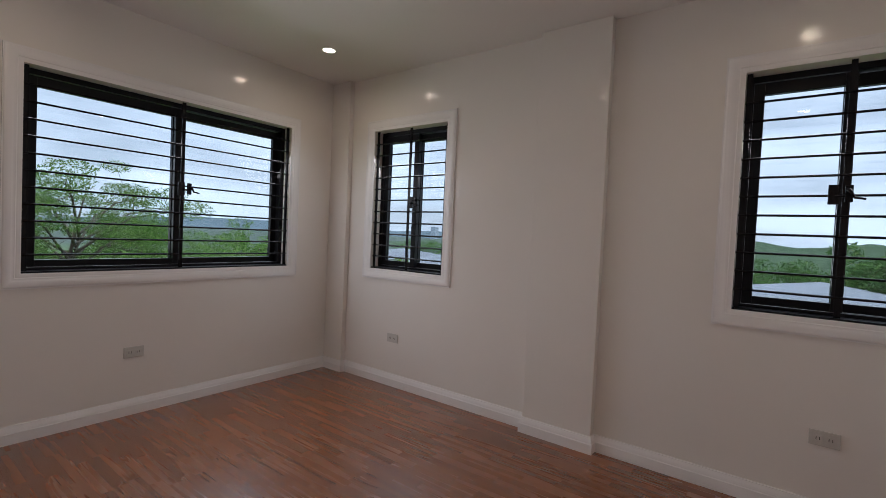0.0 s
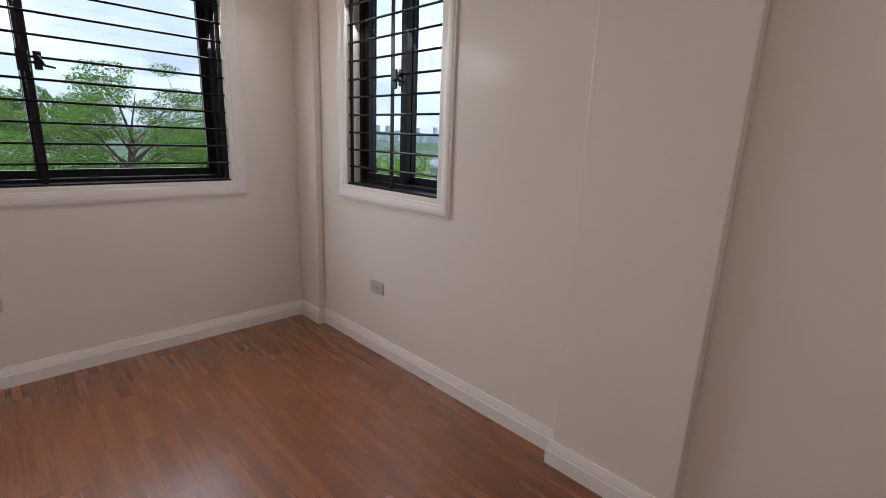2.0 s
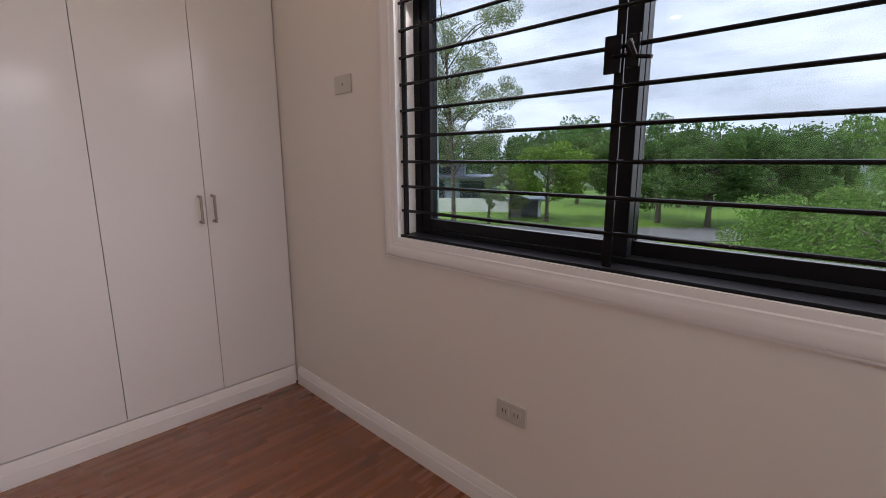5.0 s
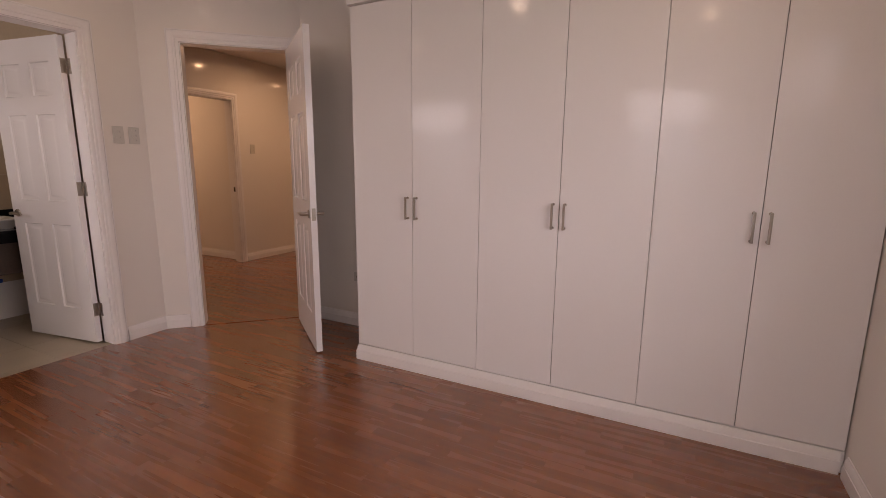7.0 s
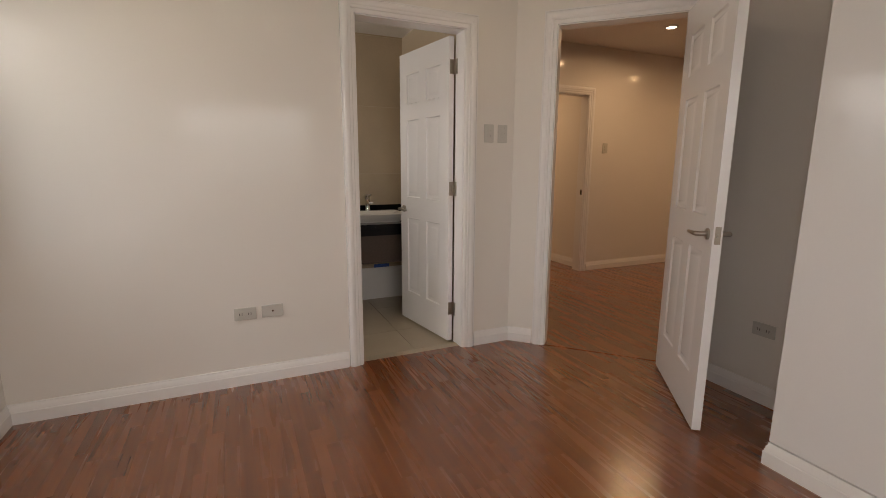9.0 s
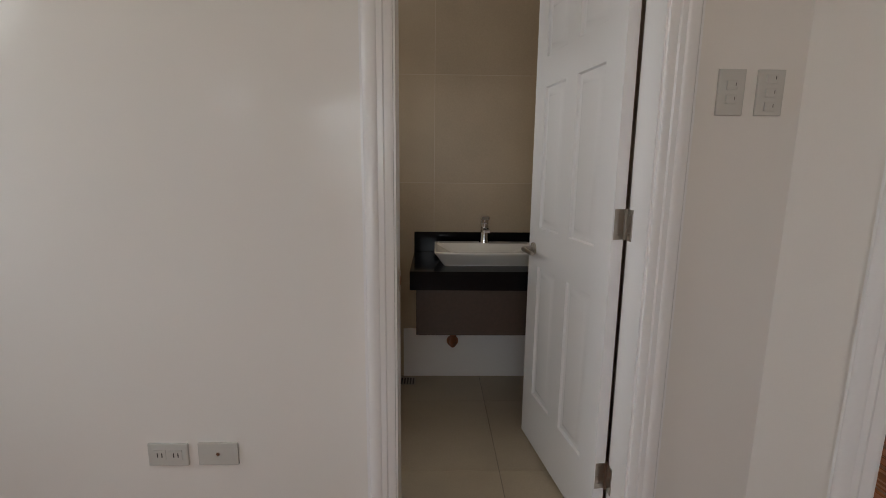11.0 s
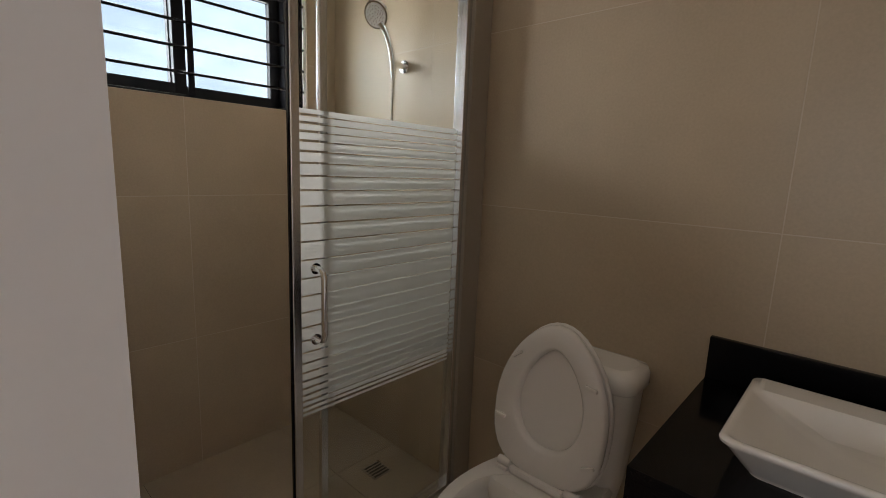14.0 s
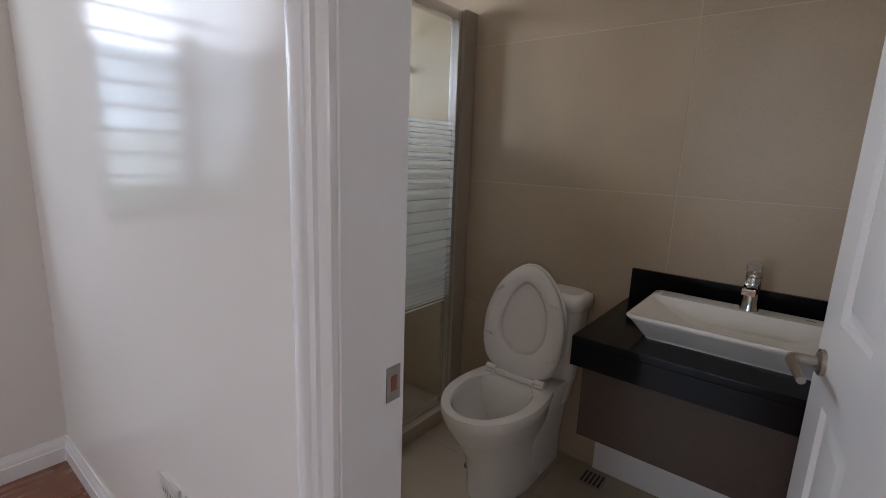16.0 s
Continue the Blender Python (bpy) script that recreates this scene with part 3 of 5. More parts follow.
def door_lining(name, m, u0, u1, top, depth, label, both=True, back_reach=0.001):
    """Jambs, stops and casings of a doorway, in a wall's local frame."""
    d = thing(name, label, "door frame", m, kind="structure")
    bm = bmesh.new()
    box(bm, u0, -0.001, 0, u0 + 0.012, depth + back_reach, top)
    box(bm, u1 - 0.012, -0.001, 0, u1, depth + back_reach, top)
    box(bm, u0 + 0.012, -0.001, top - 0.012, u1 - 0.012, depth + back_reach, top)
    part("jamb", bm, TRIM, d)
    part("casing", ring(bmesh.new(), u0 + 0.006, u1 - 0.006, 0, top - 0.006, CASING, True), TRIM, d)
    if both:
        back = part("casing", ring(bmesh.new(), u0 + 0.006, u1 - 0.006, 0, top - 0.006, CASING, True), TRIM, d)
        back.matrix_basis = Matrix.Translation((u0 + u1, depth, 0)) @ Matrix.Rotation(math.pi, 4, "Z")
    return d


south_m = along(EAST, SOUTH, 0, SOUTH)
bath_lining = door_lining("door_frame_1", south_m, EAST - BD[1], EAST - BD[0], BD[3], INN, "white gloss painted frame of the bathroom doorway", False, 0.0125)
bm = cube(EAST - BD[1] + 0.0115, 0.088, 0.905, EAST - BD[1] + 0.014, 0.118, 0.965)
strike = part("strike_plate", bm, STEEL, bath_lining, "nickel strike plate on the jamb")
part("latch_hole", cube(EAST - BD[1] + 0.0138, 0.097, 0.922, EAST - BD[1] + 0.0148, 0.109, 0.948), RUST, strike)
# bathroom leaf, swung into the bathroom
bw = BD[1] - BD[0] - 0.030
leaf = thing("bathroom_door", "white six-panel bathroom door standing open inwards", "door", pose(BD[0] + 0.020, SOUTH - INN - 0.022, 0.008, 0, 0, BATH_DOOR_TURN))
part("panel_leaf", leaf_mesh(bw, 2.088, 0.038), DOOR_PAINT, leaf)
lever_set(leaf, bw - 0.06, 0.915, 0.038, -1)
# hinges: one plate on the leaf's edge, one on the jamb
jamb_x = BD[0] + 0.012


def bath_hinge(z):
    bm = cube(-0.0015, 0.003, z - 0.047, 0.0045, 0.034, z + 0.047)
    tube(bm, [(-0.003, -0.003, z - 0.047), (-0.003, -0.003, z + 0.047)], 0.0065, 10)
    for k in (-0.030, 0.0, 0.030):
        tube(bm, [(-0.001, 0.020 + 0.006 * (k == 0), z + k), (-0.0035, 0.020 + 0.006 * (k == 0), z + k)], 0.0035, 8)
    part("hinge", bm, STEEL, leaf, "brushed nickel butt hinge")
    bm = cube(EAST - jamb_x - 0.0035, 0.096, z - 0.040, EAST - jamb_x + 0.001, 0.132, z + 0.055)
    for k in (-0.022, 0.008, 0.038):
        tube(bm, [(EAST - jamb_x - 0.003, 0.113, z + k), (EAST - jamb_x - 0.0055, 0.113, z + k)], 0.0035, 8)
    part("hinge_plate", bm, STEEL, bath_lining, "brushed nickel hinge plate")


for hz in (0.24, 1.10, 1.90):
    bath_hinge(hz)

# entrance in the chamfer, its leaf swung into the room
ch_m = along(*CH_A, *CH_B)
entry = door_lining("door_frame_2", ch_m, ED[0], ED[1], ED[3], INN, "white gloss painted frame of the bedroom entrance")
part("strike_plate", cube(ED[0] + 0.0115, 0.012, 0.92, ED[0] + 0.014, 0.04, 0.98), STEEL, entry, "nickel strike plate on the jamb")
edge = Vector((0.066, -2.852))
hinge_at = Vector((-0.395, -3.468))
turn = math.degrees(math.atan2(edge.y - hinge_at.y, edge.x - hinge_at.x))
ew = (edge - hinge_at).length
entry_leaf = thing("entrance_door", "white six-panel bedroom door standing wide open", "door", pose(hinge_at.x, hinge_at.y, 0.012, 0, 0, turn))
part("panel_leaf", leaf_mesh(ew, 2.115, 0.040), DOOR_PAINT, entry_leaf)
lever_set(entry_leaf, ew - 0.062, 0.95, 0.040, -1)
bm = cube(ew - 0.0005, 0.008, 0.91, ew + 0.002, 0.032, 0.99)
latch = part("latch_plate", bm, STEEL, entry_leaf)
part("latch_bolt", tube(bmesh.new(), [(ew, 0.02, 0.95), (ew + 0.009, 0.02, 0.95)], [0.008, 0.006], 10), STEEL, latch)
for hz in (0.24, 1.10, 1.90):
    bm = tube(bmesh.new(), [(-0.006, 0.041, hz - 0.047), (-0.006, 0.041, hz + 0.047)], 0.0065, 10)
    box(bm, -0.0035, 0.006, hz - 0.047, 0.0005, 0.038, hz + 0.047)
    part("hinge", bm, STEEL, entry_leaf)
solid("threshold_strip", cube(ED[0] + 0.013, -0.006, -0.011, ED[1] - 0.013, 0.030, 0.004, 0.002), WOOD, "dark wooden threshold strip on the floor", "threshold", kind="structure", m=ch_m)
hall_m = along(BATH_W_X - INN, HALL_Y, -4.5, HALL_Y)
hall_lining = door_lining("door_frame_3", hall_m, BATH_W_X - INN - HD[1], BATH_W_X - INN - HD[0], 2.08, INN, "white painted frame of the doorway across the hall", False)
part("strike_plate", cube(BATH_W_X - INN - HD[0] - 0.014, 0.02, 0.93, BATH_W_X - INN - HD[0] - 0.0115, 0.05, 0.99), SLOT, hall_lining)


# ---- wardrobe ----
def wardrobe():
    w = thing("wardrobe", "built-in glossy white wardrobe with six tall closed doors", "wardrobe", pose(0, 0, 0))
    edges = [-0.004, -0.405, -0.828, -1.262, -1.702, -2.131, -2.556]
    top = 2.205
    bm = bmesh.new()
    box(bm, WEST + 0.002, -2.556, 0.100, -0.040, -0.004, top)
    part("body", bm, LAMINATE, w)
    bm = bmesh.new()
    box(bm, WEST + 0.002, -2.545, 0.002, -0.020, -0.004, 0.099)
    part("plinth", bm, TRIM, w)
    part("plinth_moulding", sweep([(WEST + 0.004, -2.5460), (-0.018, -2.5460), (-0.018, -0.0200)], BASE_W), TRIM, w)
    bm = bmesh.new()
    box(bm, WEST + 0.002, -2.560, top + 0.001, 0.006, -0.004, CEIL - 0.001)
    part("top_filler", bm, TRIM, w)
    for i in range(6):
        y1, y0 = edges[i] - 0.0015, edges[i + 1] + 0.0015
        d = part("door", cube(-0.038, y0, 0.106, -0.019, y1, top - 0.003, 0.0015), LAMINATE, w)
        hy = edges[i + 1] + 0.030 if i % 2 == 0 else edges[i] - 0.030
        z0, z1 = 0.966, 1.099
        bm = bmesh.new()
        for z in (z0 + 0.006, z1 - 0.006):
            tube(bm, [(-0.019, hy, z), (0.012, hy, z)], 0.0048, 10)
            tube(bm, [(-0.019, hy, z), (-0.016, hy, z)], 0.0075, 12)
        box(bm, 0.008, hy - 0.0055, z0, 0.019, hy + 0.0055, z1, 0.002)
        part("handle", bm, STEEL, d, "brushed nickel bar handle")
    return w


BASE_W = [(o, z) for o, z in BASE]
wardrobe()


# ---- plates on the walls ----
def plate(name, m, w, h, gangs, label, cat, kind_of):
    """A wall plate in a wall's local frame (inner face at y = 0, room towards -y)."""
    p = thing(name, label, cat, m, group="wall plates")
    bm = cube(-w / 2, -0.008, -h / 2, w / 2, 0.0, h / 2, 0.003)
    base = part("cover", bm, PLATE, p)
    for k in range(gangs):
        if kind_of == "switch":
            z = (k - (gangs - 1) / 2) * h * 0.30
            part("rocker", cube(-w * 0.20, -0.0115, z - h * 0.10, w * 0.20, -0.0082, z + h * 0.10, 0.0015), PLATE, base)
            part("mark", cube(w * 0.11, -0.0122, z - h * 0.02, w * 0.13, -0.0116, z + h * 0.05), SLOT, base)
        elif kind_of == "socket":
            x = (k - (gangs - 1) / 2) * w * 0.40
            part("insert", cube(x - w * 0.15, -0.0100, -h * 0.22, x + w * 0.15, -0.0082, h * 0.22, 0.001), PLATE, base)
            bm = cube(x - 0.008, -0.0106, -0.007, x - 0.005, -0.0101, 0.007)
            box(bm, x + 0.005, -0.0106, -0.007, x + 0.008, -0.0101, 0.007)
            part("slots", bm, SLOT, base)
        else:
            part("port", tube(bmesh.new(), [(0, -0.008, 0), (0, -0.0095, 0)], [0.006, 0.005], 12), STEEL, base)
    return p


def on_wall(a, b, dist, z):
    return along(*a, *b) @ Matrix.Translation((dist, 0, z))


N0, E0, S0 = ((0, NORTH), (1, NORTH)), ((EAST, 0), (EAST, -1)), ((EAST, SOUTH), (0, SOUTH))
plate("outlet", on_wall(*N0, 1.489, 0.414), 0.118, 0.072, 2, "white double socket plate on the window wall", "outlet", "socket")
plate("outlet", on_wall(*E0, 0.828, 0.400), 0.118, 0.072, 2, "white double socket plate below the narrow window", "outlet", "socket")
plate("outlet", on_wall(*E0, 3.602, 0.400), 0.118, 0.072, 2, "white double socket plate below a window", "outlet", "socket")
plate("outlet", on_wall(*S0, EAST - 2.003, 0.426), 0.118, 0.072, 2, "white double socket plate beside the bathroom door", "outlet", "socket")
plate("data_outlet", on_wall(*S0, EAST - 1.856, 0.428), 0.118, 0.072, 1, "white single port plate beside a socket", "outlet", "port")
plate("outlet", on_wall(CH_B, (WEST, 0), 3.44 - 2.925, 0.405), 0.118, 0.072, 2, "white double socket plate behind the door", "outlet", "socket")
plate("wall_switch", on_wall(*N0, 0.574, 1.577), 0.122, 0.076, 1, "small white plate between wardrobe and window", "switch", "port")
plate("wall_switch", on_wall(*S0, EAST - 0.437, 1.478), 0.072, 0.118, 2, "white two-gang switch by the bathroom door", "switch", "switch")
plate("wall_switch", on_wall(*S0, EAST - 0.332, 1.478), 0.072, 0.118, 3, "white three-gang switch by the bathroom door", "switch", "switch")
plate("wall_switch", hall_m @ Matrix.Translation((BATH_W_X - INN + 2.06, 0, 1.48)), 0.072, 0.118, 2, "white switch on the hall wall", "switch", "switch")
plate("wall_switch", on_wall((-1.875, -7.9), (-1.875, 0), 1.93, 1.48), 0.072, 0.118, 2, "white switch inside the far doorway", "switch", "switch")


# ---- ceiling lights ----
def downlight(x, y, z):
    d = thing("downlight", "small round white recessed downlight, lit", "ceiling light", pose(x, y, z), group="recessed downlights")
    bm = bmesh.new()
    loft(bm, [[(r * math.cos(2 * math.pi * k / 32), r * math.sin(2 * math.pi * k / 32), h) for k in range(32)] for r, h in ((0.060, 0.0), (0.060, -0.003), (0.055, -0.006), (0.046, -0.005), (0.044, -0.002))], False, False)
    part("trim_ring", bm, TRIM, d)
    part("lens", tube(bmesh.new(), [(0, 0, -0.001), (0, 0, -0.004)], 0.0445, 24), LENS, d)


for lx, ly in DOWNLIGHTS:
    downlight(lx, ly, CEIL)
for lx, ly in HALL_LIGHTS:
    downlight(lx, ly, CEIL + 0.002)


# ---- bathroom ----
def toilet():
    t = thing("toilet", "white ceramic close-coupled toilet with seat and lid raised", "toilet", pose(1.672, BATH_S, -0.012))
    N = 40

    def oval(cy, rx, ry_front, ry_back, z, x=0.0):
        pts = []
        for k in range(N):
            a = 2 * math.pi * k / N
            s, c = math.sin(a), math.cos(a)
            ry = ry_front if s < 0 else ry_back
            # the local front points away from the wall, towards +y
            pts.append((x + rx * c, cy - ry * s, z))
        return pts

    bm = bmesh.new()
    c = 0.44
    loft(bm, [oval(0.30, 0.122, 0.225, 0.28, 0.0), oval(0.30, 0.126, 0.230, 0.28, 0.015), oval(0.305, 0.120, 0.228, 0.28, 0.10), oval(0.325, 0.124, 0.238, 0.30, 0.20),
              oval(0.37, 0.150, 0.255, 0.34, 0.29), oval(0.41, 0.176, 0.262, 0.33, 0.37), oval(0.415, 0.186, 0.265, 0.34, 0.405), oval(0.415, 0.182, 0.260, 0.335, 0.422),
              oval(0.425, 0.165, 0.240, 0.20, 0.426), oval(0.43, 0.140, 0.215, 0.165, 0.424), oval(0.43, 0.132, 0.205, 0.158, 0.405), oval(0.43, 0.138, 0.20, 0.155, 0.385),
              oval(0.42, 0.115, 0.165, 0.13, 0.30), oval(0.40, 0.075, 0.10, 0.09, 0.22), oval(0.39, 0.05, 0.06, 0.06, 0.19)])
    bowl = part("bowl", bm, CERAMIC, t, smooth=50)
    part("water", tube(bmesh.new(), [(0, 0.40, 0.205), (0, 0.40, 0.207)], 0.062, 24), PANE, bowl)
    part("jet_hole", tube(bmesh.new(), [(0.096, 0.312, 0.400), (0.090, 0.318, 0.398)], 0.007, 10), SLOT, bowl)
    part("side_cap", tube(bmesh.new(), [(0.112, 0.42, 0.045), (0.124, 0.42, 0.045)], 0.012, 12), SLOT, bowl)
    bm = bmesh.new()
    loft(bm, [rounded(-0.122, 0.014, 0.118, 0.34, 0.05, 0.0), rounded(-0.124, 0.013, 0.120, 0.345, 0.05, 0.14), rounded(-0.142, 0.012, 0.135, 0.355, 0.055, 0.29), rounded(-0.165, 0.012, 0.155, 0.36, 0.06, 0.40), rounded(-0.160, 0.018, 0.150, 0.35, 0.06, 0.421)])
    part("skirt", bm, CERAMIC, t, smooth=50)
    bm = bmesh.new()
    loft(bm, [rounded(-0.15, 0.02, 0.11, 0.15, 0.05, 0.30), rounded(-0.175, 0.012, 0.13, 0.155, 0.05, 0.44), rounded(-0.188, 0.008, 0.150, 0.160, 0.045, 0.60), rounded(-0.194, 0.006, 0.160, 0.163, 0.045, 0.722)])
    part("tank", bm, CERAMIC, t, smooth=50)
    bm = bmesh.new()
    loft(bm, [rounded(-0.199, 0.004, 0.165, 0.170, 0.045, 0.724), rounded(-0.206, 0.002, 0.172, 0.176, 0.045, 0.732), rounded(-0.206, 0.002, 0.172, 0.176, 0.045, 0.766), rounded(-0.199, 0.006, 0.165, 0.168, 0.045, 0.782), rounded(-0.18, 0.03, 0.145, 0.148, 0.04, 0.789)])
    part("tank_lid", bm, CERAMIC, t, smooth=50)
    part("flush_button", tube(bmesh.new(), [(-0.017, 0.09, 0.788), (-0.017, 0.09, 0.794)], [0.024, 0.022], 20), CHROME, t)
    # seat and lid, tilted back against the tank
    tip = pose(0, 0.268, 0.432, 98, 0, 0)

    def egg(sx, y0, y1, z, taper=0.15, square=0.62):
        """An egg outline: broad and squarish at the hinge, narrower at the front."""
        pts = []
        waist = y0 + (y1 - y0) * 0.42
        for k in range(N):
            a = 2 * math.pi * k / N
            c, s = math.cos(a), math.sin(a)
            if s < 0:
                yy = waist - (waist - y0) * abs(s) ** square
                wide = math.copysign(abs(c) ** square, c)
            else:
                yy = waist + (y1 - waist) * s
                wide = c * (1 - taper * s * s)
            pts.append((sx * wide * (1 + 0.05 * min(0.0, s)), yy, z))
        return [tuple(tip @ Vector(p)) for p in pts]

    bm = bmesh.new()
    loft(bm, [egg(0.180, 0.006, 0.464, 0.012), egg(0.184, 0.002, 0.470, 0.018), egg(0.182, 0.004, 0.468, 0.026), egg(0.150, 0.04, 0.42, 0.032), egg(0.06, 0.12, 0.32, 0.034)])
    part("lid", bm, SEAT, t, smooth=50)
    bm = bmesh.new()
    loops = [egg(0.172, 0.014, 0.456, 0.009), egg(0.179, 0.006, 0.464, 0.001), egg(0.177, 0.008, 0.462, -0.013), egg(0.170, 0.014, 0.455, -0.019), egg(0.116, 0.084, 0.402, -0.017, 0.24, 0.9), egg(0.106, 0.094, 0.392, -0.010, 0.24, 0.9), egg(0.103, 0.097, 0.389, 0.009, 0.24, 0.9)]
    loft(bm, loops + [loops[0]], False, False)
    bmesh.ops.remove_doubles(bm, verts=bm.verts[:], dist=0.0001)
    seat = part("seat", bm, SEAT, t, smooth=50)
    for px, py, ang in ((0.146, 0.150, 4), (-0.146, 0.110, -22), (0.118, 0.350, -38), (-0.122, 0.322, 8)):
        bm = cube(-0.018, -0.005, 0, 0.018, 0.005, 0.013, 0.003)
        bm.transform(tip @ pose(px, py, -0.0300, 0, 0, ang))
        part("bumper", bm, SEAT, seat)
    bm = cube(-0.088, 0.272, 0.425, 0.088, 0.296, 0.447, 0.006)
    part("hinge_bar", bm, SEAT, t)
    for sx in (-0.112, 0.112):
        bm = cube(sx - 0.019, 0.258, 0.424, sx + 0.019, 0.300, 0.436, 0.004)
        tube(bm, [(sx - 0.021, 0.280, 0.444), (sx + 0.021, 0.280, 0.444)], 0.0135, 14)
        part("hinge", bm, SEAT, t)


toilet()

CX0, CX1, CT = BATH_W_X + 0.013, 1.333, 0.786
counter = thing("vanity_counter", "polished black granite counter with upstand", "counter", pose(0, 0, 0))
part("slab", cube(CX0, -5.122, CT - 0.022, CX1, BATH_S + 0.013, CT, 0.0012), GRANITE, counter)
part("apron", cube(CX0, -5.1215, CT - 0.092, CX1 - 0.0005, -5.142, CT - 0.0222), GRANITE, counter)
part("side_apron", cube(CX1 - 0.022, -5.1425, CT - 0.090, CX1 - 0.0005, BATH_S + 0.014, CT - 0.0222), GRANITE, counter)
part("upstand", cube(CX0, BATH_S + 0.013, CT + 0.0005, CX1, BATH_S + 0.033, CT + 0.115, 0.002), GRANITE, counter)
vanity = thing("vanity_cabinet", "dark brown wood-grain vanity box under the counter", "cabinet", pose(0, 0, 0))
part("front_panel", cube(CX0, -5.172, 0.455, CX1 - 0.030, -5.154, CT - 0.024, 0.002), VENEER, vanity)
part("side_panel", cube(CX1 - 0.048, BATH_S + 0.014, 0.455, CX1 - 0.030, -5.1735, CT - 0.024, 0.002), VENEER, vanity)
part("bottom_panel", cube(CX0, BATH_S + 0.014, 0.455, CX1 - 0.0495, -5.1735, 0.472), VENEER, vanity)
solid("skirting_panel", cube(CX0 + 0.002, BATH_S + 0.0125, -0.008, 1.40, BATH_S + 0.022, 0.30), TRIM, "pale unpainted panel on the wall under the vanity", "panel")
BLUE = material("blue_tape", (0.02, 0.08, 0.35), 0.5, grain=0.1, blotch=0.1)
solid("blue_tape", cube(0.70, BATH_S + 0.0222, 0.300, 0.85, BATH_S + 0.026, 0.332, 0.001), BLUE, "strip of blue tape on the panel under the vanity", "tape")
trap = thing("waste_pipe", "copper-coloured waste pipe end under the vanity", "pipe", pose(1.10, BATH_S + 0.022, 0.225))
part("flange", tube(bmesh.new(), [(0, 0, 0), (0, 0.012, 0)], [0.036, 0.034], 20), RUST, trap)
part("stub", tube(bmesh.new(), [(0, 0.010, 0), (0, 0.060, 0), (0, 0.075, 0.02), (0, 0.08, 0.2285)], 0.020, 14), RUST, trap)


def basin():
    b = thing("wash_basin", "white rectangular ceramic vessel basin on the counter", "basin", pose(0.942, -5.3845, CT + 0.0005))
    L, D, H = 0.273, 0.181, 0.077
    bm = bmesh.new()

    def rr(dx, dy, z, r=0.022, back=0.0):
        return rounded(-L + dx, -D + dy + back, L - dx, D - dy, r, z, 6)

    loft(bm, [rr(0.046, 0.052, 0.0), rr(0.045, 0.051, 0.005), rr(0.039, 0.045, 0.010), rr(0.008, 0.012, H - 0.018), rr(0.001, 0.002, H - 0.010), rr(0.0, 0.001, H - 0.004), rr(0.003, 0.004, H),
              rr(0.011, 0.012, H + 0.0005, 0.02, 0.066), rr(0.015, 0.016, H - 0.004, 0.02, 0.066), rr(0.060, 0.030, H - 0.028, 0.025, 0.062), rr(0.115, 0.045, 0.022, 0.03, 0.055), rr(0.15, 0.075, 0.016, 0.03, 0.045)], True, True)
    bowl = part("bowl", bm, CERAMIC, b, smooth=50)
    part("waste", tube(bmesh.new(), [(0.0, 0.03, 0.0165), (0, 0.03, 0.020)], [0.026, 0.022], 20), CHROME, bowl)

    for k, w in ((0, 0.018), (1, 0.022)):
        part("printed_mark", cube(-0.205 + 0.034 * k, -0.150, H + 0.0006, -0.205 + 0.034 * k + w, -0.144, H + 0.0011), SLOT, bowl)


basin()


def mixer():
    m = thing("basin_mixer", "chrome single-lever basin mixer tap", "tap", pose(0.937, -5.528, CT + 0.0785))
    bm = tube(bmesh.new(), [(0, 0, 0), (0, 0, 0.006), (0, 0, 0.02), (0, 0, 0.06), (0, 0, 0.105)], [0.027, 0.026, 0.023, 0.021, 0.022], 24)
    part("body", bm, CHROME, m)
    bm = bmesh.new()
    loft(bm, [[(x, y, z) for x, z in ((-0.017, z0), (0.017, z0), (0.017, z1), (-0.017, z1))] for y, z0, z1 in ((0.008, 0.055, 0.098), (0.07, 0.066, 0.093), (0.118, 0.070, 0.086), (0.124, 0.071, 0.083))])
    part("spout", bm, CHROME, m)
    part("cartridge", tube(bmesh.new(), [(0, 0, 0.106), (0, 0, 0.112), (0, 0, 0.128)], [0.0215, 0.023, 0.022], 24), CHROME, m)
    bm = bmesh.new()
    loft(bm, [rounded(-0.022, -0.026, 0.022, 0.03, 0.012, 0.128), rounded(-0.023, -0.03, 0.023, 0.062, 0.012, 0.134), rounded(-0.022, -0.03, 0.022, 0.066, 0.012, 0.150), rounded(-0.016, -0.022, 0.016, 0.056, 0.010, 0.153)])
    part("lever", bm, CHROME, m)


mixer()


